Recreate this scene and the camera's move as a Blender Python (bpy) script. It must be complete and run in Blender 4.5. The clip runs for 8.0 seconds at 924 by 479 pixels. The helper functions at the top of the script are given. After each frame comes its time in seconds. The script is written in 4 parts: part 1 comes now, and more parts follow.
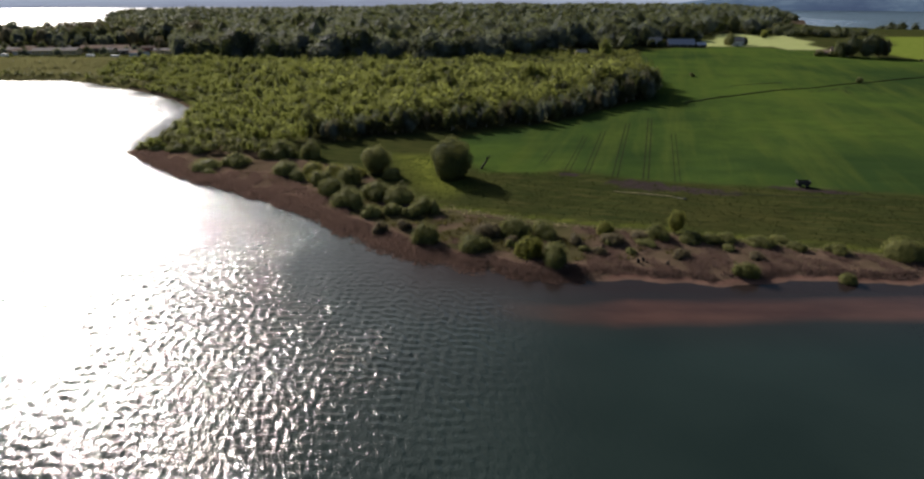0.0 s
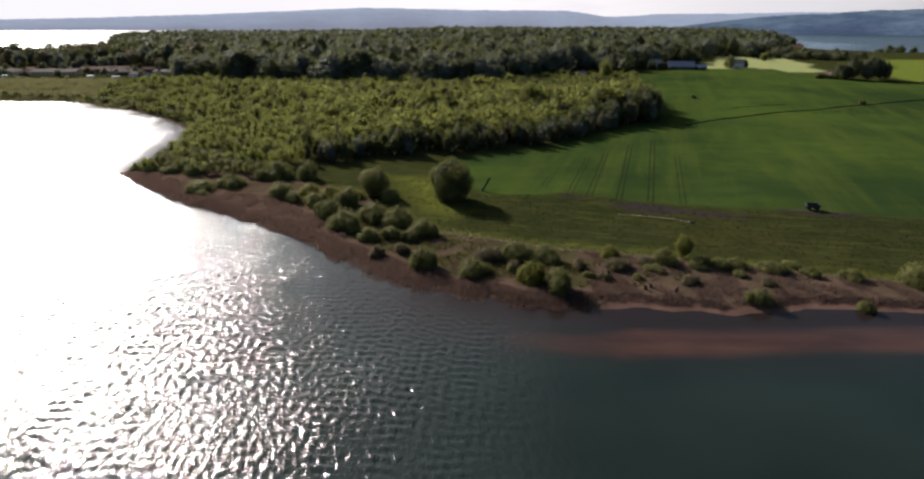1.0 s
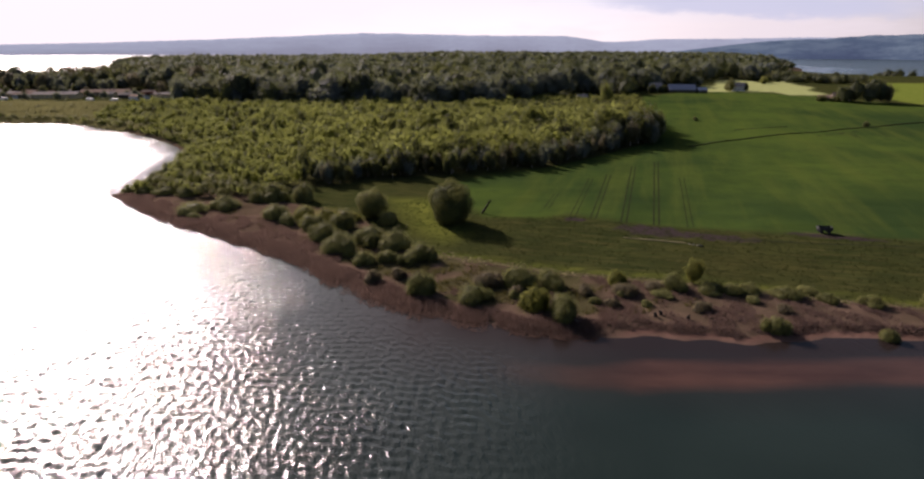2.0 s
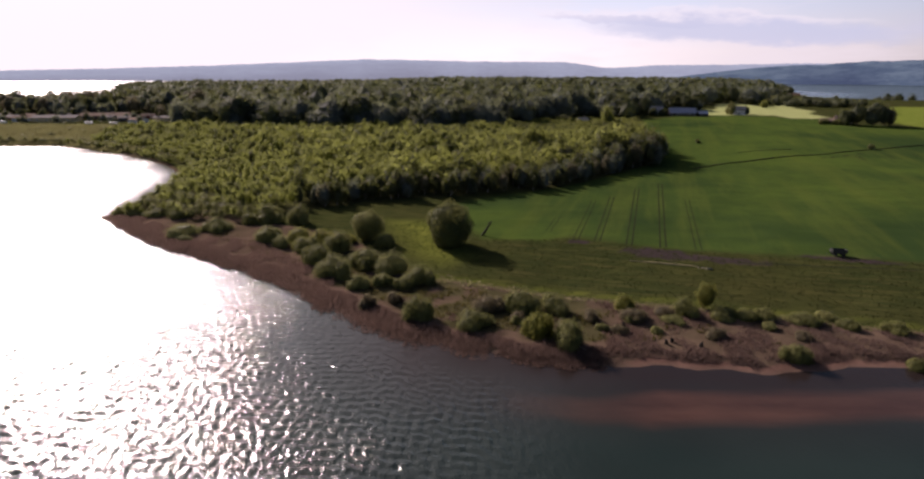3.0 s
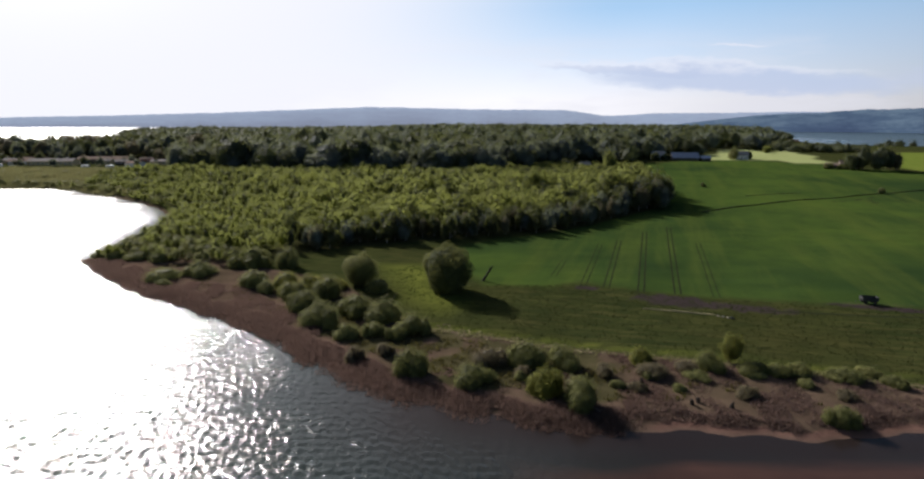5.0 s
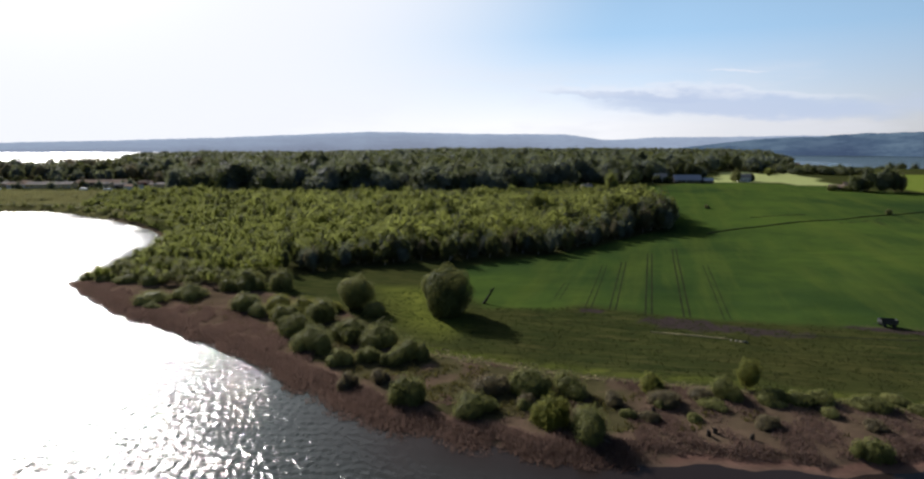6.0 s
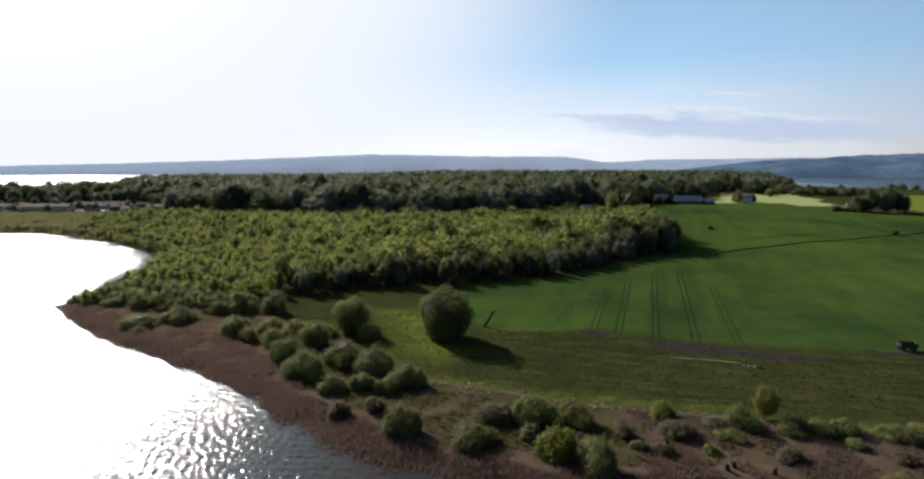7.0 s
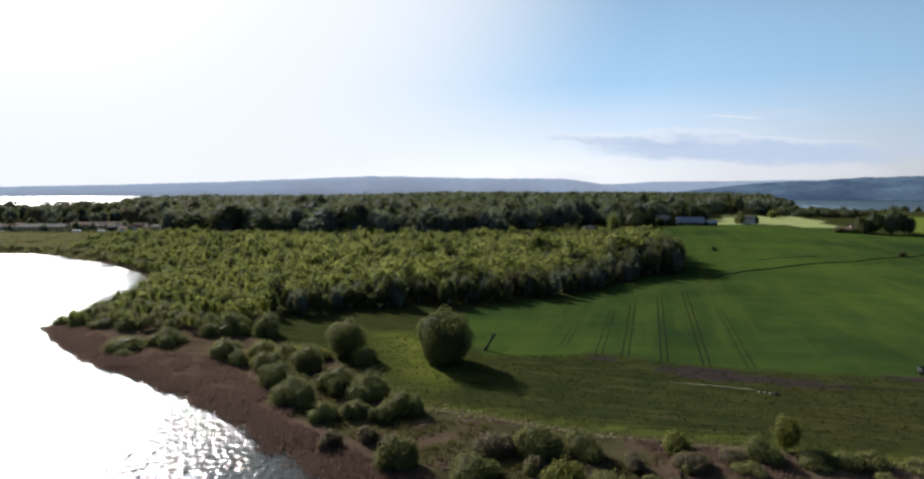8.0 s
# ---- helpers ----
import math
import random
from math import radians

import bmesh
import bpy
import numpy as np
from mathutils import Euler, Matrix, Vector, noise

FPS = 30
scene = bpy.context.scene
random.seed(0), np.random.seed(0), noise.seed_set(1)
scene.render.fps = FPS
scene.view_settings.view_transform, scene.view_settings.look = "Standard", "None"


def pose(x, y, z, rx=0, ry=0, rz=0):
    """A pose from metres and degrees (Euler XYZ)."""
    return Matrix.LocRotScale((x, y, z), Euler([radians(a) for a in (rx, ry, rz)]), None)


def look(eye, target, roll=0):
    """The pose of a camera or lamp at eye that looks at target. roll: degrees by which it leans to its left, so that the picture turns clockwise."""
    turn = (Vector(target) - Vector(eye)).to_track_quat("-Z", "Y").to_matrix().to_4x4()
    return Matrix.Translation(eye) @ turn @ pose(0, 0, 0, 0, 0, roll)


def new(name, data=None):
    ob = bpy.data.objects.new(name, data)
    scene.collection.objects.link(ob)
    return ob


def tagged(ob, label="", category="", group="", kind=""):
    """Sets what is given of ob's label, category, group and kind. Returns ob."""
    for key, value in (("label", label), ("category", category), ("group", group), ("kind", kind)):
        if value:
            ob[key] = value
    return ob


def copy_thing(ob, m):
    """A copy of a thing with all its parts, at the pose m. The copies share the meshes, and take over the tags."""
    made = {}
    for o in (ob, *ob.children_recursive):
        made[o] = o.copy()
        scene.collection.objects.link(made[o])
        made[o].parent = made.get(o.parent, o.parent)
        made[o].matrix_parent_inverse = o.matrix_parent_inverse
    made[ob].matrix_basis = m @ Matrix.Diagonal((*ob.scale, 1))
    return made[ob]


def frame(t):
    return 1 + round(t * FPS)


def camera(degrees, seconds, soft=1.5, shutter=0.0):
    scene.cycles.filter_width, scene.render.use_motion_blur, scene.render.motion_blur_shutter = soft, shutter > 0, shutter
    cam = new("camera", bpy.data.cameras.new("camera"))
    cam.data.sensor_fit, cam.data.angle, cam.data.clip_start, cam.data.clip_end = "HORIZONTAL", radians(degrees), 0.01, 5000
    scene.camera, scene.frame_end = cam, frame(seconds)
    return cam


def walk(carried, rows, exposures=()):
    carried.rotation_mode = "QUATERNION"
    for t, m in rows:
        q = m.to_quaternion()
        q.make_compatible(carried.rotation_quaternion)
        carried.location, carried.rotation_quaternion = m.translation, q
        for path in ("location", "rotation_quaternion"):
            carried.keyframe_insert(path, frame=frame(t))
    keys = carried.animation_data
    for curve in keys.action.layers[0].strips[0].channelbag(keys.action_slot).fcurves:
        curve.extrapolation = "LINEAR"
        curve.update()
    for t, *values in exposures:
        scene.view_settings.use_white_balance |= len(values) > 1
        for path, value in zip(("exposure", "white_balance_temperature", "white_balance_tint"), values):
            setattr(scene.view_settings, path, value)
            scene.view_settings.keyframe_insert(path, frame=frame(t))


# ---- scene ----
cam = camera(71.9, 8.0, soft=2.35)
PATH = [
    (0, (0.592, -9.295, 52.520), (0.548, -7.426, 51.809), 0.0),
    (0.5, (0.575, -6.730, 52.020), (0.531, -4.850, 51.340), 0.1),
    (1, (0.529, -4.025, 51.438), (0.484, -2.134, 50.789), 0.1),
    (1.5, (0.509, -1.147, 50.740), (0.463, 0.755, 50.124), 0.1),
    (3, (0.690, 8.030, 47.532), (0.641, 9.963, 47.025), 0.1),
    (3.5, (0.742, 10.968, 46.811), (0.691, 12.910, 46.339), 0.1),
    (4, (0.727, 13.908, 46.066), (0.676, 15.859, 45.628), 0.1),
    (4.5, (0.775, 16.788, 45.353), (0.723, 18.746, 44.949), 0.2),
    (6, (1.027, 25.422, 42.590), (0.970, 27.399, 42.297), 0.1),
    (6.5, (1.042, 28.247, 41.986), (0.985, 30.229, 41.727), 0.0),
    (7, (1.021, 31.082, 41.351), (0.964, 33.069, 41.127), 0.0),
    (7.5, (0.995, 33.860, 40.724), (0.937, 35.850, 40.534), 0.1),
    (8, (0.970, 36.727, 40.230), (0.912, 38.720, 40.074), 0.1),
]
walk(cam, [(t, look(eye, target, roll)) for t, eye, target, roll in PATH],
     exposures=[(0.0, 0.68, 6300, 15), (1.0, 0.66, 6300, 17), (1.5, 0.7, 6550, 27), (3.0, 0.7, 6600, 31), (3.5, 0.68, 6350, 23), (4.0, 0.64, 6250, 18), (4.5, 0.64, 6100, 16), (6.0, 0.66, 6050, 12), (8.0, 0.66, 5950, 10)])

# ---- light ----
SUN_AZ, SUN_EL = -36.0, 26.0      # degrees clockwise from +y, degrees above the horizon
a, e = radians(SUN_AZ), radians(SUN_EL)
SUN_DIR = Vector((math.sin(a) * math.cos(e), math.cos(a) * math.cos(e), math.sin(e)))
sun = new("sun", bpy.data.lights.new("sun", "SUN"))
sun.data.energy, sun.data.angle, sun.data.color = 5.0, radians(0.53), (1.0, 0.93, 0.82)
sun.matrix_world = look(SUN_DIR * 200, (0, 0, 0))

class Nodes:
    """A node material, or the world's nodes, under construction."""

    def __init__(self, name="", tree_of=None):
        self.mat = tree_of or bpy.data.materials.new(name)
        self.mat.use_nodes = True
        self.n, self.l = self.mat.node_tree.nodes, self.mat.node_tree.links
        self.n.clear()
        self.out = self.n.new("ShaderNodeOutputWorld" if tree_of else "ShaderNodeOutputMaterial")
        self.geo = self.n.new("ShaderNodeNewGeometry")

    def put(self, socket, value):
        if isinstance(value, bpy.types.NodeSocket):
            self.l.new(value, socket)
        elif isinstance(value, (tuple, list)) and len(value) == 3 and socket.type == "RGBA":
            socket.default_value = (*value, 1)
        else:
            socket.default_value = value

    def noise(self, scale, detail=4.0, rough=0.6, stretch=None, vector=None):
        node = self.n.new("ShaderNodeTexNoise")
        node.inputs["Scale"].default_value, node.inputs["Detail"].default_value = scale, detail
        node.inputs["Roughness"].default_value = rough
        source = vector or self.geo.outputs["Position"]
        if stretch:
            mp = self.n.new("ShaderNodeMapping")
            mp.inputs["Scale"].default_value = stretch[:3]
            if len(stretch) > 3:
                mp.vector_type = "TEXTURE"
                mp.inputs["Scale"].default_value = [1 / v for v in stretch[:3]]
                mp.inputs["Rotation"].default_value = (0, 0, radians(stretch[3]))
            self.l.new(source, mp.inputs["Vector"])
            source = mp.outputs["Vector"]
        self.l.new(source, node.inputs["Vector"])
        return node.outputs["Fac"]

    def span(self, value, lo, hi, a=0.0, b=1.0, smooth=False):
        node = self.n.new("ShaderNodeMapRange")
        node.interpolation_type = "SMOOTHSTEP" if smooth else "LINEAR"
        self.put(node.inputs["Value"], value)
        for key, v in (("From Min", lo), ("From Max", hi), ("To Min", a), ("To Max", b)):
            self.put(node.inputs[key], v)
        return node.outputs["Result"]

    def mix(self, fac, a, b, blend="MIX"):
        node = self.n.new("ShaderNodeMix")
        node.data_type, node.blend_type = "RGBA", blend
        for key, v in (("Factor", fac), ("A", a), ("B", b)):
            socket = [s for s in node.inputs if s.name == key and s.type == ("VALUE" if key == "Factor" else "RGBA")][0]
            self.put(socket, v)
        return [s for s in node.outputs if s.type == "RGBA"][0]

    def maths(self, op, a, b=0.0):
        node = self.n.new("ShaderNodeMath")
        node.operation = op
        self.put(node.inputs[0], a)
        self.put(node.inputs[1], b)
        return node.outputs[0]

    def attribute(self, name):
        node = self.n.new("ShaderNodeAttribute")
        node.attribute_name = name
        return node.outputs["Fac"]

    def bump(self, height, strength, distance):
        node = self.n.new("ShaderNodeBump")
        node.inputs["Strength"].default_value, node.inputs["Distance"].default_value = strength, distance
        self.l.new(height, node.inputs["Height"])
        return node.outputs["Normal"]

    def surface(self, colour, rough=0.8, normal=None, metal=0.0, spec=0.3, **more):
        node = self.n.new("ShaderNodeBsdfPrincipled")
        self.put(node.inputs["Base Color"], colour)
        self.put(node.inputs["Roughness"], rough)
        self.put(node.inputs["Metallic"], metal)
        self.put(node.inputs["Specular IOR Level"], spec)
        for key, v in more.items():
            self.put(node.inputs[key.replace("_", " ")], v)
        if normal:
            self.l.new(normal, node.inputs["Normal"])
        return node.outputs["BSDF"]

    def done(self, shader):
        self.l.new(shader, self.out.inputs["Surface"])
        return self.mat


world = bpy.data.worlds.new("sky")
scene.world = world
world.use_nodes = True


def sky_nodes():
    """A clear sky, haze thickening to the horizon and round the sun, one long low cloud and faint streaks over the hills."""
    w = Nodes(tree_of=world)
    sky = w.n.new("ShaderNodeTexSky")
    sky.sky_type, sky.sun_disc = "NISHITA", False
    sky.sun_elevation, sky.sun_rotation = radians(SUN_EL), radians(SUN_AZ)
    sky.air_density, sky.dust_density, sky.ozone_density = 1.0, 0.4, 2.5
    way = w.n.new("ShaderNodeTexCoord").outputs["Generated"]
    split = w.n.new("ShaderNodeSeparateXYZ")
    w.l.new(way, split.inputs["Vector"])
    x, y, z = (split.outputs[k] for k in "XYZ")
    towards = w.n.new("ShaderNodeVectorMath")
    towards.operation = "DOT_PRODUCT"
    towards.inputs[1].default_value = SUN_DIR
    w.l.new(way, towards.inputs[0])
    sunward = towards.outputs["Value"]
    clear = w.mix(1.0, sky.outputs["Color"], (0.62, 0.62, 0.62), "MULTIPLY")
    # haze: thick at the horizon, thin overhead, thinner away from the sun
    haze = w.maths("MULTIPLY", w.span(z, -0.02, 0.60, 0.95, 0.0, True), w.span(sunward, -0.3, 0.62, 0.12, 1.0))
    low = w.mix(w.span(sunward, 0.35, 0.72), (8.9, 8.8, 9.0), (12.2, 11.9, 11.5))
    air = w.mix(w.span(z, 0.03, 0.16), low, (5.7, 8.5, 11.1))
    c = w.mix(haze, clear, air)
    # pale streaks
    streaks = w.noise(1.5, 6.0, 0.62, stretch=(1.7, 1.7, 10.0), vector=way)
    band = w.span(z, 0.06, 0.15, 0.55, 0.0, True)
    c = w.mix(w.maths("MULTIPLY", w.span(streaks, 0.46, 0.62), band), c, (9.0, 8.9, 9.0))
    # the long grey cloud with its white upper rim, low over the hills
    ahead = w.maths("MAXIMUM", y, 0.05)
    u, v = w.maths("DIVIDE", x, ahead), w.maths("DIVIDE", z, ahead)
    ragged = w.noise(11.0, 5.0, 0.6, stretch=(1.0, 1.0, 3.0), vector=way)
    wide_rag = w.noise(3.2, 3.0, 0.5, stretch=(1.0, 1.0, 2.0), vector=way)

    def puff(cu, cv, ru, rv, tilt=0.0, edge=0.55):
        du = w.maths("DIVIDE", w.maths("SUBTRACT", u, cu), ru)
        rise = w.maths("ADD", w.maths("MULTIPLY", w.maths("SUBTRACT", u, cu), tilt), cv)
        dv = w.maths("DIVIDE", w.maths("SUBTRACT", w.maths("ADD", v, w.span(ragged, 0.3, 0.7, -0.010, 0.010)), rise), rv)
        far = w.maths("ADD", w.maths("POWER", w.maths("ABSOLUTE", du), 2.0), w.maths("POWER", w.maths("ABSOLUTE", dv), 2.0))
        far = w.maths("ADD", far, w.span(wide_rag, 0.3, 0.7, -0.45, 0.45))
        return w.span(far, 1.0 + edge, 1.0 - edge, 0.0, 1.0, True)
    front = w.span(y, 0.3, 0.6)
    for blob, tone, much in ((puff(0.34, 0.080, 0.24, 0.009, -0.02), (9.6, 9.6, 9.8), 0.45), (puff(0.39, 0.112, 0.05, 0.004, 0.02), (9.6, 9.6, 9.8), 0.6),
                             (puff(0.74, 0.066, 0.16, 0.018), (6.3, 7.0, 8.3), 0.5), (puff(0.24, 0.076, 0.13, 0.006, -0.03), (6.8, 7.4, 8.6), 0.6),
                             (puff(0.42, 0.060, 0.23, 0.021, -0.04), (5.9, 6.8, 8.4), 0.75)):
        c = w.mix(w.maths("MULTIPLY", w.maths("MULTIPLY", blob, front), much), c, tone)
    # bright haze round the sun
    c = w.mix(w.span(sunward, 0.66, 0.93, 0.0, 1.0, True), c, (10.8, 10.7, 10.6))
    ring = w.n.new("ShaderNodeVectorMath")
    ring.operation = "SCALE"
    ring.inputs[0].default_value = (18.0, 17.5, 16.5)
    w.l.new(w.maths("POWER", w.maths("MAXIMUM", sunward, 0.0), 60.0), ring.inputs["Scale"])
    c = w.mix(1.0, c, ring.outputs["Vector"], "ADD")
    background = w.n.new("ShaderNodeBackground")
    background.inputs["Strength"].default_value = 0.056
    w.l.new(c, background.inputs["Color"])
    w.done(background.outputs["Background"])


sky_nodes()


# ---- materials ----
def leaf_material(name, dark, mid, light, glow=0.35, patch=0.11, shine=(0.24, 0.27, 0.04), each_from=0.82):
    """Foliage: patches of hue some metres wide, each leaf a little different, light shining through."""
    m = Nodes(name)
    big = m.span(m.noise(patch, 2.0), 0.36, 0.64)
    small = m.noise(1.3, 3.0)
    colour = m.mix(big, mid, light)
    colour = m.mix(m.span(small, 0.35, 0.7), dark, colour)
    info = m.n.new("ShaderNodeObjectInfo")
    colour = m.mix(m.span(info.outputs["Random"], 0, 1, 0.0, 0.35), colour, dark)
    each = m.span(m.geo.outputs["Random Per Island"], 0, 1, each_from, 1.95 - each_from)
    tint = m.n.new("ShaderNodeCombineColor")
    for k in ("Red", "Green", "Blue"):
        m.l.new(each, tint.inputs[k])
    colour = m.mix(1.0, colour, tint.outputs["Color"], "MULTIPLY")
    front = m.surface(colour, 0.7, spec=0.06)
    through_leaf = m.n.new("ShaderNodeBsdfTranslucent")
    m.l.new(m.mix(0.5, colour, shine), through_leaf.inputs["Color"])
    both = m.n.new("ShaderNodeMixShader")
    both.inputs["Fac"].default_value = glow
    m.l.new(front, both.inputs[1])
    m.l.new(through_leaf.outputs["BSDF"], both.inputs[2])
    return m.done(both.outputs["Shader"])


def plain_material(name, colour, rough=0.7, metal=0.0, vary=0.35, scale=3.0, relief=0.02, stretch=None, spec=0.3):
    """A worn surface: stains some decimetres wide, fine grain, slight relief."""
    m = Nodes(name)
    coord = m.n.new("ShaderNodeTexCoord").outputs["Object"]
    coarse = m.noise(scale * 0.3, 3.0, vector=coord, stretch=stretch)
    fine = m.noise(scale * 4, 5.0, vector=coord, stretch=stretch)
    c = m.mix(m.span(coarse, 0.3, 0.7, 0, vary), colour, tuple(v * 0.45 for v in colour))
    c = m.mix(m.span(fine, 0.35, 0.75, 0, vary), c, tuple(min(1, v * 1.5) for v in colour))
    return m.done(m.surface(c, rough, m.bump(fine, 0.6, relief) if relief else None, metal, spec))


leaf_young = leaf_material("young_birch_leaf", (0.099, 0.103, 0.038), (0.147, 0.152, 0.055), (0.207, 0.212, 0.051), 0.60, 0.022, (0.33, 0.37, 0.08))
leaf_lemon = leaf_material("yellow_green_birch_leaf", (0.092, 0.096, 0.024), (0.147, 0.153, 0.034), (0.203, 0.201, 0.043), 0.58, 0.03, (0.33, 0.37, 0.08))
leaf_brown = leaf_material("barely_leafing_twigs", (0.114, 0.107, 0.062), (0.167, 0.155, 0.084), (0.211, 0.195, 0.102), 0.45, 0.05, (0.17, 0.14, 0.08))
leaf_heavy = leaf_material("dark_willow_leaf", (0.054, 0.064, 0.027), (0.092, 0.104, 0.040), (0.135, 0.148, 0.053), 0.32, 0.2, (0.30, 0.30, 0.09))
leaf_rim = leaf_material("pale_maple_leaf", (0.049, 0.058, 0.034), (0.080, 0.091, 0.048), (0.132, 0.143, 0.065), 0.30, 0.03)
# leaf_old and leaf_shade carry the blue of distance haze in their colours
leaf_old = leaf_material("old_broad_leaf", (0.032, 0.040, 0.028), (0.060, 0.070, 0.045), (0.113, 0.121, 0.064), 0.28, 0.02, (0.34, 0.36, 0.09))
leaf_shade = leaf_material("hazed_maple_leaf", (0.064, 0.079, 0.084), (0.108, 0.128, 0.126), (0.188, 0.216, 0.166), 0.36, 0.05, (0.36, 0.38, 0.12))
# darker leaf colour that paints in the shade of the wood's front
leaf_edge = leaf_material("edge_shade_leaf", (0.042, 0.045, 0.027), (0.071, 0.074, 0.040), (0.120, 0.120, 0.051), 0.36, 0.06)
leaf_willow = leaf_material("grey_willow_leaf", (0.111, 0.112, 0.040), (0.172, 0.170, 0.055), (0.232, 0.227, 0.073), 0.28, 0.12, (0.46, 0.47, 0.18))
leaf_fresh = leaf_material("fresh_bush_leaf", (0.075, 0.083, 0.018), (0.125, 0.134, 0.028), (0.176, 0.184, 0.037), 0.42, 0.2, (0.40, 0.385, 0.10))
leaf_dusky = leaf_material("dusky_bush_leaf", (0.077, 0.080, 0.030), (0.123, 0.126, 0.042), (0.179, 0.179, 0.053), 0.28, 0.15, (0.40, 0.41, 0.13))
leaf_bare = leaf_material("budding_twig_bush", (0.068, 0.058, 0.039), (0.102, 0.088, 0.056), (0.140, 0.123, 0.073), 0.36, 0.2, (0.42, 0.35, 0.18))
reed_dry = leaf_material("dry_reed_blade", (0.090, 0.065, 0.057), (0.111, 0.077, 0.067), (0.160, 0.116, 0.098), 0.40, 0.06, (0.21, 0.130, 0.096), 0.8)
reed_pale = leaf_material("pale_reed_blade", (0.135, 0.132, 0.056), (0.215, 0.205, 0.086), (0.290, 0.265, 0.112), 0.35, 0.03, (0.24, 0.23, 0.10))
grass_tuft = leaf_material("meadow_grass_blade", (0.022, 0.025, 0.009), (0.036, 0.038, 0.012), (0.056, 0.054, 0.018), 0.35, 0.12, (0.06, 0.08, 0.02))
grass_olive = leaf_material("olive_grass_blade", (0.049, 0.037, 0.016), (0.076, 0.055, 0.022), (0.106, 0.073, 0.032), 0.35, 0.12, (0.12, 0.12, 0.03), 0.8)
bark = plain_material("bark", (0.11, 0.085, 0.062), 0.9, vary=0.6, scale=5.0, relief=0.05, stretch=(1, 1, 0.2))
bark_dark = plain_material("dead_dark_bark", (0.028, 0.023, 0.019), 0.9, vary=0.5, scale=5.0, relief=0.05, spec=0.1)
bark_birch = plain_material("pale_bark", (0.30, 0.28, 0.25), 0.85, vary=0.8, scale=4.0, relief=0.02)
wood_grey = plain_material("weathered_timber", (0.07, 0.060, 0.050), 0.85, vary=0.6, scale=4.0, stretch=(1, 1, 0.15))
paint_white = plain_material("white_paint", (0.78, 0.77, 0.74), 0.6, vary=0.15)
paint_red = plain_material("red_ochre_paint", (0.22, 0.055, 0.038), 0.8, vary=0.4)
paint_yellow = plain_material("pale_yellow_paint", (0.55, 0.44, 0.24), 0.7, vary=0.2)
roof_grey = plain_material("grey_roof", (0.30, 0.270, 0.245), 1.0, vary=0.4, scale=1.5, spec=0.0)
roof_metal = plain_material("pale_metal_roof", (0.42, 0.45, 0.50), 0.45, 0.4, vary=0.25, scale=1.0)
roof_slate = plain_material("blue_grey_sheet_roof", (0.24, 0.26, 0.32), 0.5, vary=0.25, scale=1.0, spec=0.4)
roof_brown = plain_material("brown_tile_roof", (0.25, 0.19, 0.15), 1.0, vary=0.4, scale=1.5, spec=0.0)
glass_dark = plain_material("window_glass", (0.03, 0.035, 0.04), 0.08, vary=0.0, relief=0)
rubber = plain_material("black_rubber", (0.02, 0.02, 0.02), 0.85)
iron = plain_material("dark_painted_iron", (0.035, 0.037, 0.035), 0.6, 0.3)
stone = plain_material("pale_field_stone", (0.24, 0.21, 0.165), 0.85, vary=0.5)
# dark pressed soil, with the shade inside furrows put into its colour
soil = plain_material("furrow_shade_soil", (0.022, 0.024, 0.013), 0.95, vary=0.5, scale=1.0, relief=0.05, spec=0.0)
path_soil = plain_material("dry_path_soil", (0.115, 0.090, 0.058), 0.95, vary=0.6, scale=1.2, relief=0.05, spec=0.0)
drift = plain_material("bleached_driftwood", (0.42, 0.38, 0.33), 0.85, vary=0.4, scale=4.0)
straw_mat = plain_material("bleached_straw", (0.25, 0.205, 0.098), 0.9, vary=0.5, scale=2.0, relief=0.05)


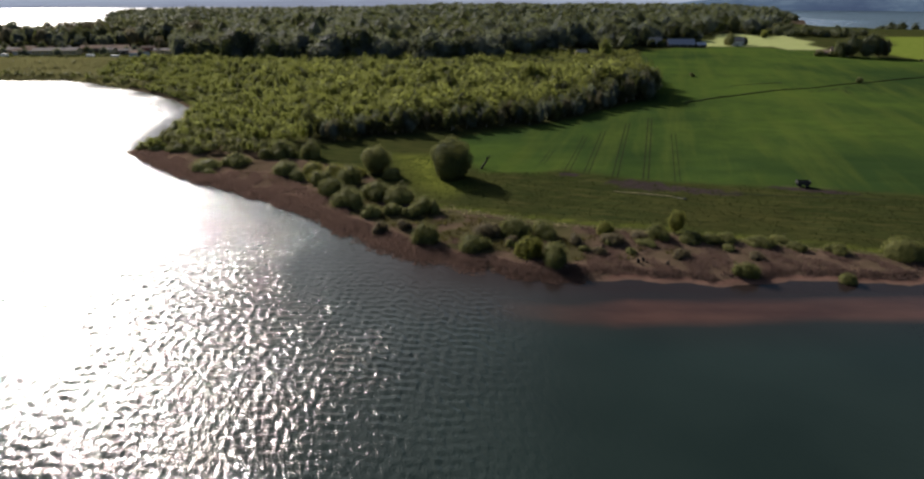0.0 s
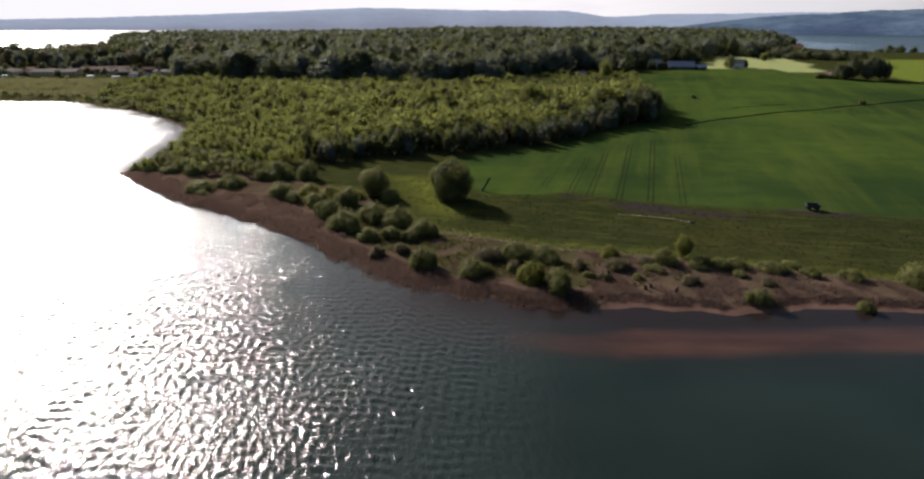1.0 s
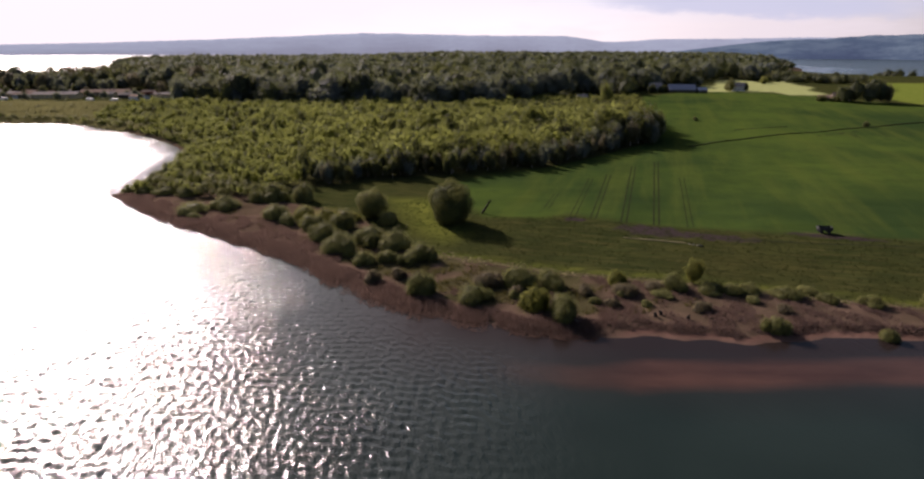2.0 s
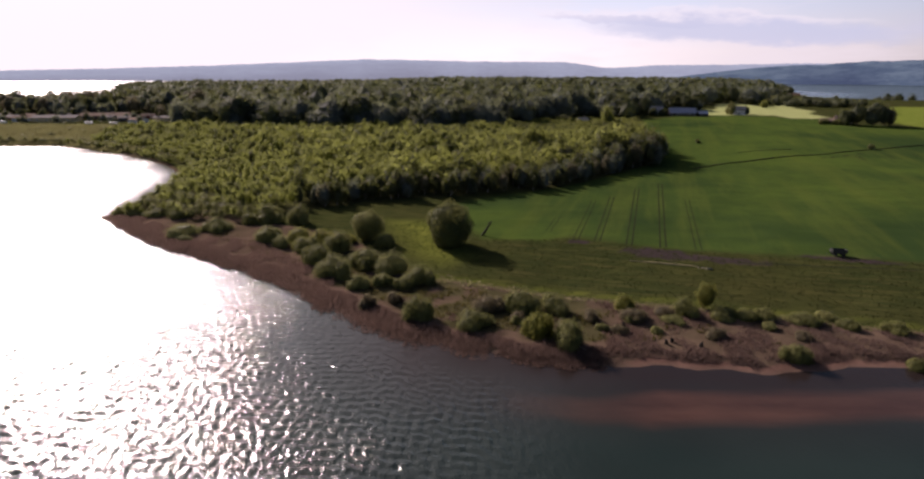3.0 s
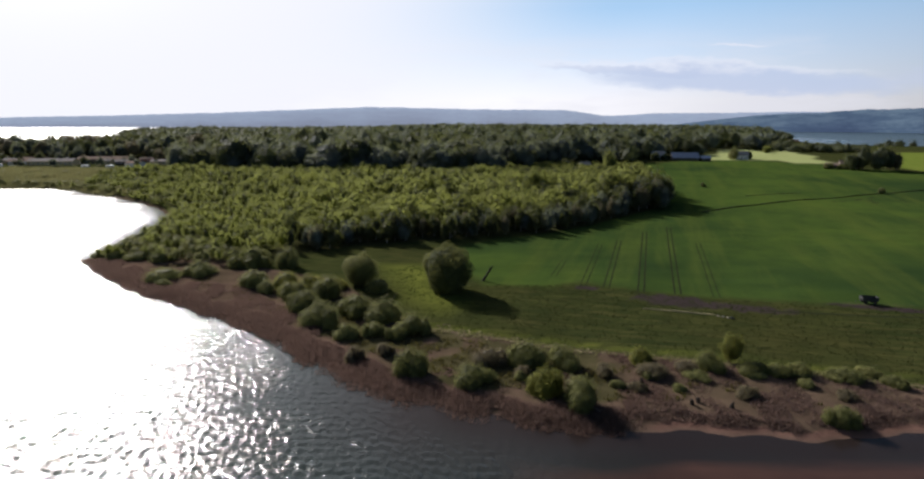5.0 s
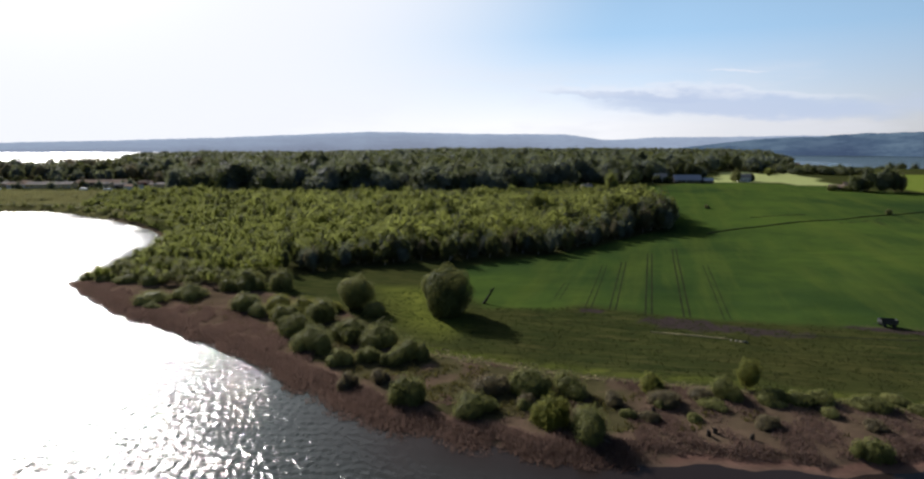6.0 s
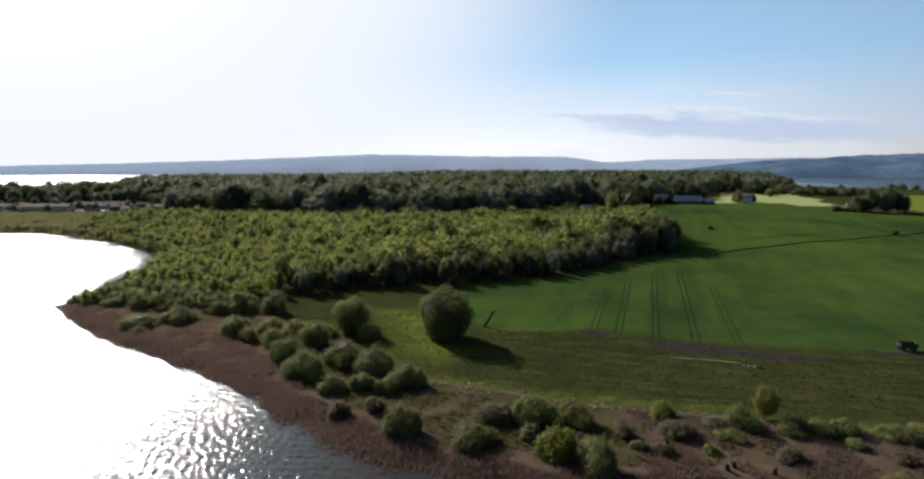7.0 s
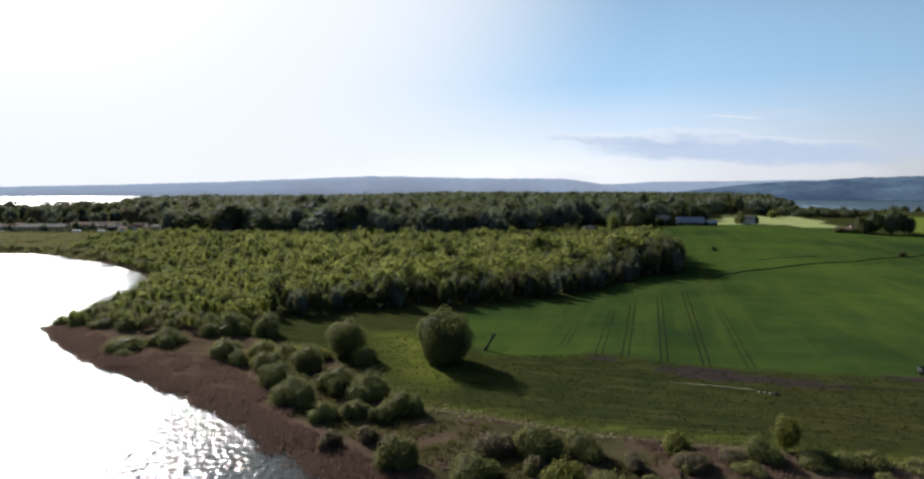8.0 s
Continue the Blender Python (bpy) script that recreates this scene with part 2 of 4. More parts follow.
def ground_material():
    """Bank, meadow, crop, stubble and woodland floor, told apart by the sheet's own masks."""
    m = Nodes("ground")
    wide, mid, fine = m.noise(0.022, 3.0), m.noise(0.16, 4.0), m.noise(1.7, 5.0)
    streak = m.noise(0.35, 4.0, stretch=(0.18, 1.0, 1.0, -13))
    bank = m.mix(m.span(mid, 0.35, 0.65), (0.080, 0.054, 0.039), (0.124, 0.086, 0.060))
    bank = m.mix(m.span(m.noise(0.09, 3.0), 0.42, 0.60, 0, 0.55), bank, (0.056, 0.046, 0.026))
    meadow = m.mix(m.span(mid, 0.3, 0.7), (0.023, 0.031, 0.011), (0.043, 0.050, 0.015))
    meadow = m.mix(m.span(streak, 0.45, 0.68), meadow, (0.028, 0.034, 0.011))
    rows = m.noise(1.0, 3.0, stretch=(0.10, 1.0, 1.0, -13))
    meadow = m.mix(m.span(rows, 0.5, 0.72, 0, 0.75), meadow, (0.072, 0.068, 0.024))
    meadow = m.mix(m.span(rows, 0.44, 0.30, 0, 0.6), meadow, (0.018, 0.024, 0.008))
    meadow = m.mix(m.span(wide, 0.45, 0.7, 0, 0.4), meadow, (0.054, 0.050, 0.016))
    crop = m.mix(m.span(m.noise(0.009, 3.0), 0.38, 0.62), (0.025, 0.046, 0.014), (0.056, 0.088, 0.017))
    crop = m.mix(m.span(mid, 0.4, 0.75, 0, 0.45), crop, (0.024, 0.041, 0.015))
    crop = m.mix(m.span(m.noise(0.11, 3.0, stretch=(1.0, 0.10, 1.0, -15)), 0.45, 0.75, 0, 0.55), crop, (0.074, 0.096, 0.019))
    pale = m.mix(m.span(mid, 0.3, 0.7), (0.25, 0.285, 0.105), (0.31, 0.335, 0.145))
    lush = m.mix(m.span(mid, 0.3, 0.7), (0.105, 0.145, 0.022), (0.145, 0.175, 0.034))
    verge = m.mix(m.span(mid, 0.35, 0.65), (0.046, 0.042, 0.020), (0.070, 0.062, 0.030))
    floor = m.mix(m.span(fine, 0.3, 0.7), (0.030, 0.034, 0.014), (0.062, 0.060, 0.024))
    bed = (0.10, 0.075, 0.055)
    wob = m.span(fine, 0.2, 0.8, -0.25, 0.25)

    def zone(name):
        return m.span(m.maths("ADD", m.attribute(name), wob), 0.35, 0.65)
    c = m.mix(zone("verge"), bank, verge)
    c = m.mix(zone("meadow"), c, meadow)
    c = m.mix(zone("crop"), c, crop)
    c = m.mix(zone("mud"), c, m.mix(m.span(fine, 0.3, 0.7), (0.028, 0.022, 0.021), (0.050, 0.039, 0.036)))
    c = m.mix(zone("pale"), c, pale)
    c = m.mix(zone("lush"), c, lush)
    # sunlit grass left of the willow painted brighter, plus the meadow's yellow-green rim
    c = m.mix(m.attribute("lit_and_rim_grass"), c, m.mix(m.span(mid, 0.3, 0.7), (0.084, 0.100, 0.018), (0.118, 0.130, 0.025)))
    c = m.mix(zone("wood"), c, floor)
    c = m.mix(zone("sand"), c, m.mix(m.span(mid, 0.35, 0.65), (0.115, 0.066, 0.050), (0.175, 0.103, 0.078)))
    c = m.mix(m.attribute("bed"), c, bed)
    c = m.mix(m.span(fine, 0.3, 0.75, 0, 0.35), c, m.mix(1.0, c, (0.5, 0.5, 0.5), "MULTIPLY"))
    return m.done(m.surface(c, 0.95, m.bump(m.mix(0.5, fine, streak), 0.7, 0.35), spec=0.0))


def water_material():
    """Wind-ruffled lake water; over the shoal the reddish bottom shows through."""
    m = Nodes("lake_water")
    swell = m.noise(1.08, 2.0, 0.5, stretch=(1.0, 0.45, 1.0, 20))
    chop = m.noise(3.2, 2.0, 0.5, stretch=(1.0, 0.7, 1.0, 12))
    gust = m.span(m.noise(0.018, 3.0), 0.35, 0.65, 0.55, 1.1)
    height = m.maths("ADD", m.maths("MULTIPLY", swell, 0.9), m.maths("MULTIPLY", chop, 0.26))
    height = m.maths("MULTIPLY", m.maths("MULTIPLY", height, gust), m.span(m.attribute("lee"), 0, 1, 1.0, 0.08))
    patch = m.noise(0.10, 4.0, stretch=(0.35, 1.0, 1.0))
    deep = m.mix(m.span(m.noise(0.03, 2.0), 0.35, 0.65), (0.011, 0.019, 0.017), (0.016, 0.026, 0.023))
    shoal = m.mix(m.span(patch, 0.35, 0.60), (0.034, 0.019, 0.015), (0.064, 0.034, 0.025))
    c = m.mix(m.span(m.attribute("murk"), 0, 1, 0, 0.9), deep, (0.018, 0.012, 0.011))
    c = m.mix(m.attribute("shoal"), c, shoal)
    return m.done(m.surface(c, m.span(m.attribute("ruffle"), 0, 1, 0.10, 0.34), m.bump(height, 1.0, 0.40), spec=m.span(m.attribute("lee"), 0, 1, 0.36, 0.07), IOR=1.333))


mat_ground, mat_water = ground_material(), water_material()


def hill_material(name, dark, light, glow, haze_colour):
    """Wooded ridges kilometres off; distance haze is put in as blue colour and glow."""
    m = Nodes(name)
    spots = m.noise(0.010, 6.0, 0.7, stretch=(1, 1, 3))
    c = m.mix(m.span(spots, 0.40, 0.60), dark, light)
    return m.done(m.surface(c, 1.0, spec=0.0, Emission_Color=haze_colour, Emission_Strength=glow))


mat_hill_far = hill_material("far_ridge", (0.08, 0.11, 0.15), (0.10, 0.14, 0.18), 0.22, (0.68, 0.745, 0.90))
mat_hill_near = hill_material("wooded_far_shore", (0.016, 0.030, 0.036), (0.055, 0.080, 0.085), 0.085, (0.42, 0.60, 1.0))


# ---- building helpers ----
def mesh_of(name, verts, tris, mats, which=None, smooth=False):
    """A mesh from arrays of points and triangles or quads."""
    me = bpy.data.meshes.new(name)
    verts, tris = np.asarray(verts, np.float32), np.asarray(tris, np.int32)
    k = tris.shape[1]
    me.vertices.add(len(verts))
    me.vertices.foreach_set("co", verts.ravel())
    me.loops.add(tris.size)
    me.loops.foreach_set("vertex_index", tris.ravel())
    me.polygons.add(len(tris))
    me.polygons.foreach_set("loop_start", np.arange(0, tris.size, k, dtype=np.int32))
    if which is not None:
        me.polygons.foreach_set("material_index", np.asarray(which, np.int32))
    me.polygons.foreach_set("use_smooth", np.full(len(tris), smooth))
    for m in mats:
        me.materials.append(m)
    me.update(calc_edges=True)
    return me


def thing(name, x, y, z, turn=0.0, **tags):
    """An Empty at a thing's base."""
    ob = new(name)
    ob.matrix_basis = pose(x, y, z, 0, 0, turn)
    return tagged(ob, **tags)


def part(name, data, material, parent, label=""):
    """One mesh, from a bmesh or a mesh, under a thing or a part."""
    if isinstance(data, bmesh.types.BMesh):
        me = bpy.data.meshes.new(name)
        data.to_mesh(me)
        data.free()
        me.materials.append(material)
        data = me
    ob = new(name, data)
    ob.parent = parent
    return tagged(ob, label=label)


def box(bm, x0, x1, y0, y1, z0, z1, bevel=0.0):
    """A box between two corners, added to bm."""
    made = bmesh.ops.create_cube(bm, size=1.0, matrix=Matrix.LocRotScale(
        ((x0 + x1) / 2, (y0 + y1) / 2, (z0 + z1) / 2), None, (x1 - x0, y1 - y0, z1 - z0)))["verts"]
    if bevel:
        edges = {ed for v in made for ed in v.link_edges}
        bmesh.ops.bevel(bm, geom=list(edges), offset=bevel, segments=2, affect="EDGES", profile=0.5)
    return bm


def limb(bm, points, radii, sides=7):
    """A tapered branch along points."""
    rings = []
    for i, (p, r) in enumerate(zip(points, radii)):
        p = Vector(p)
        ahead = Vector(points[min(i + 1, len(points) - 1)]) - Vector(points[max(i - 1, 0)])
        q = ahead.to_track_quat("Z", "Y")
        rings.append([bm.verts.new(p + q @ Vector((math.cos(2 * math.pi * k / sides) * r, math.sin(2 * math.pi * k / sides) * r, 0)))
                      for k in range(sides)])
    for low, high in zip(rings, rings[1:]):
        for k in range(sides):
            bm.faces.new((low[k], low[(k + 1) % sides], high[(k + 1) % sides], high[k]))
    bm.faces.new(rings[-1])
    bm.faces.new(rings[0][::-1])


def waves(x, y, seed, scale):
    """Smooth uneven values between about -1 and 1."""
    rng = np.random.RandomState(seed)
    total = np.zeros_like(np.asarray(x, float))
    for k in range(7):
        ang, f, ph = rng.uniform(0, 6.28), rng.uniform(0.5, 1.8) / scale, rng.uniform(0, 6.28)
        total = total + np.sin((x * math.cos(ang) + y * math.sin(ang)) * f * 6.28 + ph)
    return total / 3.5


# ---- the plan ----
LAND = [(4000, -300), (900, 40), (300, 88), (120, 105), (73, 107), (47, 105), (36, 105.5), (20, 107.5), (10, 108.5), (0, 111.5), (-8, 115), (-16, 119.5), (-24, 126.5),
        (-33, 135.5), (-42, 144), (-53, 154), (-67, 164.5), (-82, 174), (-98, 187), (-111, 201), (-125, 216), (-125, 237), (-131, 261), (-137, 290),
        (-146, 313), (-161, 336), (-183, 359), (-214, 384), (-253, 413), (-277, 426), (-315, 424), (-420, 426), (-900, 470), (-1000, 700),
        (-700, 1000), (-640, 1130), (-1250, 2250), (-1150, 2750), (1050, 2750), (745, 1560), (560, 1180), (575, 1060), (612, 990), (670, 975), (800, 900), (4000, 300)]
MEADOW = [(-70, 205), (-40, 190), (-22, 165), (-9, 147), (12, 140), (46, 130), (82, 121), (95, 116), (300, 100), (900, 60), (900, 200),
          (91, 167), (0, 240), (-40, 240)]
CROP = [(-12, 215), (3, 183), (19, 181), (28, 186), (43, 178), (59, 174), (91, 167), (250, 140), (900, 90), (900, 200), (342, 513), (328, 541),
        (296, 560), (306, 593), (269, 623), (213, 634), (150, 600), (113, 447), (96, 362), (70, 306), (30, 262), (-4, 238)]
PALE = [(213, 636), (282, 789), (322, 802), (330, 772), (371, 794), (315, 606), (306, 597), (269, 627)]
LUSH = [(345, 556), (478, 777), (640, 800), (1500, 700), (1500, 200), (900, 205), (347, 516)]
YOUNG = [(-112, 228), (-72, 214), (-40, 234), (-14, 244), (5, 252), (29, 264), (48, 282), (66, 303), (88, 330), (102, 356), (116, 450), (140, 575), (60, 585),
         (0, 500), (-60, 490), (-150, 490), (-240, 515), (-285, 505), (-262, 432), (-205, 396), (-168, 356), (-146, 322), (-132, 285), (-124, 240)]
OLD = [(-300, 720), (-262, 620), (-226, 520), (-150, 495), (-60, 492), (0, 505), (60, 595), (140, 600), (190, 690), (275, 800), (345, 810), (500, 1120), (722, 1520), (1000, 2650), (-1130, 2650), (-1230, 2250), (-700, 1230), (-430, 900)]
LIT_GRASS = [(-27, 206), (-17, 172), (-8, 160), (-3, 166), (-10, 185), (-6, 205)]
SHOAL = [(140, 101), (75, 99.5), (53, 98.5), (41, 97.5), (29, 97.5), (17, 95), (6, 97), (2, 92), (14, 89), (24, 88), (34, 88.5), (45, 89.5), (58, 90.5), (75, 91), (140, 92)]


def inside(poly, x, y):
    """How far inside a closed line each point lies, in metres (outside: minus)."""
    p = np.asarray(poly, float)
    q = np.roll(p, -1, 0)
    best, odd = np.full(x.shape, 1e9), np.zeros(x.shape, bool)
    for (ax, ay), (bx, by) in zip(p, q):
        dx, dy = bx - ax, by - ay
        t = np.clip(((x - ax) * dx + (y - ay) * dy) / (dx * dx + dy * dy), 0, 1)
        best = np.minimum(best, np.hypot(x - ax - t * dx, y - ay - t * dy))
        if ay != by:
            odd ^= ((ay > y) != (by > y)) & (x < (bx - ax) * (y - ay) / (by - ay) + ax)
    return np.where(odd, best, -best)


def shore_distance(x, y):
    d = inside(LAND, x, y)
    return d + 1.1 * waves(x, y, 3, 16.0) + 0.22 * waves(x, y, 4, 5.0)


def height(x, y):
    """The land's height over the lake."""
    x, y = np.asarray(x, float), np.asarray(y, float)
    d = shore_distance(x, y)
    z = np.interp(d, [-60, -20, 0, 5, 40, 80], [-4.0, -1.6, 0.0, 0.75, 1.5, 1.9])
    up = np.interp(y, [230, 400, 630, 900, 1500, 2600], [0, 2.0, 6.2, 10, 14, 14]) * np.interp(x, [-480, -150], [0.3, 1.0])
    up = up * np.interp(x / np.maximum(y, 600), [-0.45, -0.1], [0.6, 1.0])
    z = z + up * np.clip(d / 60, 0, 1)
    z = z + np.clip(d / 10, 0, 1) * (0.10 * waves(x, y, 5, 14.0) + 0.25 * waves(x, y, 6, 60.0))
    return z


def h(x, y):
    return float(height(np.array([x]), np.array([y]))[0])


def lattice(xs, ys):
    gx, gy = np.meshgrid(xs, ys)
    n, m = len(xs), len(ys)
    i = (np.arange(m - 1)[:, None] * n + np.arange(n - 1)[None, :]).ravel()
    return gx.ravel(), gy.ravel(), np.stack([i, i + 1, i + n + 1, i + n], 1)


def steps(lo, hi, inner_lo, inner_hi, step, grow=1.12):
    """Even steps in the middle, ever wider ones outwards."""
    mid = list(np.arange(inner_lo, inner_hi, step))
    out, s, v = [], step, mid[-1]
    while v < hi:
        s *= grow
        v += s
        out.append(min(v, hi))
    back, s, v = [], step, mid[0]
    while v > lo:
        s *= grow
        v -= s
        back.append(max(v, lo))
    return np.array(back[::-1] + mid + out)


# ground: one sheet out to the horizon
gx, gy, quads = lattice(steps(-4400, 4400, -150, 130, 1.4), steps(-400, 4700, 95, 330, 1.2))
gz = height(gx, gy)
me = mesh_of("ground", np.stack([gx, gy, gz], 1), quads, [mat_ground], smooth=True)


def mask(name, values):
    me.attributes.new(name, "FLOAT", "POINT").data.foreach_set("value", np.clip(values, 0, 1).astype(np.float32))


def soft(poly, width):
    return 0.5 + inside(poly, gx, gy) / width


d_shore = shore_distance(gx, gy)
mask("meadow", np.maximum(soft(MEADOW, 5.0), np.maximum(np.clip((d_shore - 30) / 20, 0, 1) * (gy > 200), np.clip(d_shore / 4, 0, 1) * np.clip((gy - 228) / 12, 0, 1))))
mask("verge", np.clip((d_shore - 5.5) / 3, 0, 1) * np.clip((gx + 48) / 10, 0, 1) * np.clip((30 - gx) / 8, 0, 1) * (gy < 175) * np.clip(0.75 + 0.6 * waves(gx, gy, 55, 11.0), 0, 1))
mask("crop", soft(CROP, 16.0))
mask("pale", soft(PALE, 5.0))
mask("lush", soft(LUSH, 5.0))
rim = np.clip(1 - np.abs(inside(MEADOW, gx, gy) - 2.5) / 3.0, 0, 1) * (gy < 152) * (gx > -14) * np.clip(0.55 + 0.6 * waves(gx, gy * 2.5, 70, 9.0), 0, 1)
mask("lit_and_rim_grass", np.maximum(soft(LIT_GRASS, 12.0) * 0.9, 0.75 * rim))
mask("wood", np.maximum(soft(YOUNG, 6.0), soft(OLD, 8.0)))
mask("bed", 0.5 - d_shore / 2.0)
mask("sand", np.clip((3.6 - d_shore) / 2.4, 0, 1) * np.clip((gx - 22) / 8, 0, 1) * np.clip((150 - gx) / 20, 0, 1) * (gy < 140))
# bare patches where the machines turn at the headland
spots = [(49, 169.5, 12, 6.0), (63, 165, 13, 4.0), (29, 180, 3.5, 2.5), (95, 165, 14, 2.2)]
bare = np.full(gx.shape, -1.0)
for sx, sy, ax, ay in spots:
    rx, ry = (gx - sx) * 0.96 - (gy - sy) * 0.28, (gx - sx) * 0.28 + (gy - sy) * 0.96
    bare = np.maximum(bare, 1.3 - np.hypot(rx / ax, ry / ay) + 0.25 * waves(gx, gy, 8, 5.0))
mask("mud", bare)
ground = tagged(new("ground", me), "grassy peninsula with brown reed banks, meadow and green crop", "ground", kind="structure")

# lake
wx, wy, quads = lattice(steps(-4600, 4600, -156, 10, 0.36, 1.25), steps(-900, 4700, 47, 222, 0.42, 1.25))
offshore = shore_distance(wx, wy)
edge = np.clip(0.5 + inside(SHOAL, wx, wy) / 3.0 + 0.25 * waves(wx, wy, 58, 14.0), 0, 1) * np.clip((wx - 2) / 26, 0.1, 1)
lee = np.maximum(np.clip((offshore + 31) / 26, 0, 1) * np.clip((wx + 34) / 30, 0, 1), np.clip((wx + 16) / 32, 0, 1) * 0.93) * (np.abs(wx) < 400) * (wy < 300)
lee = np.maximum(lee, 0.8 * np.clip((offshore + 5) / 4, 0, 1) * np.clip((wx + 36) / 16, 0, 1) * (wy < 190))
lee = np.maximum(lee, 0.7 * np.clip((offshore + 9 + 3 * waves(wx, wy, 56, 30.0)) / 6, 0, 1) * np.clip((-185 - wx) / 30, 0, 1) * np.clip((wy - 270) / 30, 0, 1) * (wy < 460))
# wind waves one to four metres long, running mostly down the lake
rng = np.random.RandomState(91)
wz = np.zeros_like(wx)
for k in range(34):
    length, ang = rng.uniform(0.9, 2.1), radians(rng.normal(62, 45))
    steep = rng.uniform(0.6, 1.2) * 0.056
    ways = (wx * math.cos(ang) + wy * math.sin(ang)) * 6.283 / length
    bend = 0.9 * waves(wx, wy, 92 + k, 26.0)
    wz += steep * length / 6.283 * np.sin(ways + bend + rng.uniform(0, 6.283))
near = np.clip((wx + 158) / 10, 0, 1) * np.clip((12 - wx) / 10, 0, 1) * np.clip((wy - 46) / 3, 0, 1) * np.clip((224 - wy) / 10, 0, 1)
wz = wz * near * (1 - 0.97 * lee) * np.clip(-offshore / 2, 0, 1) * (0.75 + 0.35 * waves(wx, wy, 93, 60.0))
lake_mesh = mesh_of("lake", np.stack([wx, wy, wz], 1), quads, [mat_water], smooth=True)
lake_mesh.attributes.new("shoal", "FLOAT", "POINT").data.foreach_set("value", edge.astype(np.float32))
ruffle = np.maximum(np.clip((wy - 212) / 20, 0, 1), np.clip((-146 - wx) / 20, 0, 1)) * np.clip((-offshore - 4) / 10, 0, 1)
murk = np.clip((offshore + 26) / 22, 0, 1) * np.clip((wx + 34) / 24, 0, 1) * (np.abs(wx) < 400) * (wy < 300)
lake_mesh.attributes.new("murk", "FLOAT", "POINT").data.foreach_set("value", murk.astype(np.float32))
lake_mesh.attributes.new("ruffle", "FLOAT", "POINT").data.foreach_set("value", ruffle.astype(np.float32))
lake_mesh.attributes.new("lee", "FLOAT", "POINT").data.foreach_set("value", lee.astype(np.float32))
lake = tagged(new("water", lake_mesh), "wind-ruffled lake water glittering in low sun", "lake", kind="structure")


# ---- far shores ----
def ridge(name, radius, depth, profile, material, label, seed, foot=-6.0):
    """A long hump of land: profile gives bearing and top height; it falls to the water on both sides."""
    bearings = np.arange(profile[0][0], profile[-1][0] + 0.01, 0.22)
    tops = np.interp(bearings, [p[0] for p in profile], [p[1] for p in profile])
    rng = np.random.RandomState(seed)
    tops = tops * (1 + 0.015 * waves(bearings, bearings * 0, seed, 3.0)) + rng.uniform(-1.2, 1.2, len(tops))
    shape = [(0.0, foot), (0.03, 0.10), (0.16, 0.42), (0.35, 0.75), (0.55, 1.0), (0.8, 0.8), (1.0, 0.4)]
    verts = []
    for frac, rise_ in shape:
        for b, top in zip(bearings, tops):
            r = radius + frac * depth + 40 * math.sin(b * 0.7 + seed) * (1 - frac)
            z = foot if rise_ == foot else top * rise_ * (1 + 0.10 * (1 - rise_) * math.sin(b * 1.3 + frac * 9))
            verts.append((math.sin(radians(b)) * r, math.cos(radians(b)) * r, z))
    n = len(bearings)
    i = (np.arange(len(shape) - 1)[:, None] * n + np.arange(n - 1)[None, :]).ravel()
    ob = new(name, mesh_of(name, verts, np.stack([i, i + 1, i + n + 1, i + n], 1), [material], smooth=True))
    return tagged(ob, label, "hill", kind="structure")


ridge("backdrop_far_hills", 4050, 700, [(-60, 24), (-37, 52), (-29, 68), (-20.5, 94), (-15.8, 108), (-12.9, 121), (-9.9, 131), (-5.8, 128), (-0.7, 118), (4.4, 118), (7.4, 114), (8.9, 100), (10.4, 82), (11.4, 78), (13, 86), (15.2, 95), (20, 97), (26, 102), (34, 99), (60, 54)], mat_hill_far, "wooded ridge beyond the lake, blue haze painted in", 11)
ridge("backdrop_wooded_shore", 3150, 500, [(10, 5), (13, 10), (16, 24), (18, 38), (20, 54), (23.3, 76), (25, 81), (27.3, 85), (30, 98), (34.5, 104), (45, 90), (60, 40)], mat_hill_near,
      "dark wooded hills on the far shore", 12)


# ---- trees and bushes ----
ICO = bmesh.new()
bmesh.ops.create_icosphere(ICO, subdivisions=2, radius=1.0)
ICO_V = np.array([v.co for v in ICO.verts])
ICO_F = np.array([[v.index for v in f.verts] for f in ICO.faces])
ICO.free()
ICO = bmesh.new()
bmesh.ops.create_icosphere(ICO, subdivisions=1, radius=1.0)
ICO1_V = np.array([v.co for v in ICO.verts])
ICO1_F = np.array([[v.index for v in f.verts] for f in ICO.faces])
ICO.free()


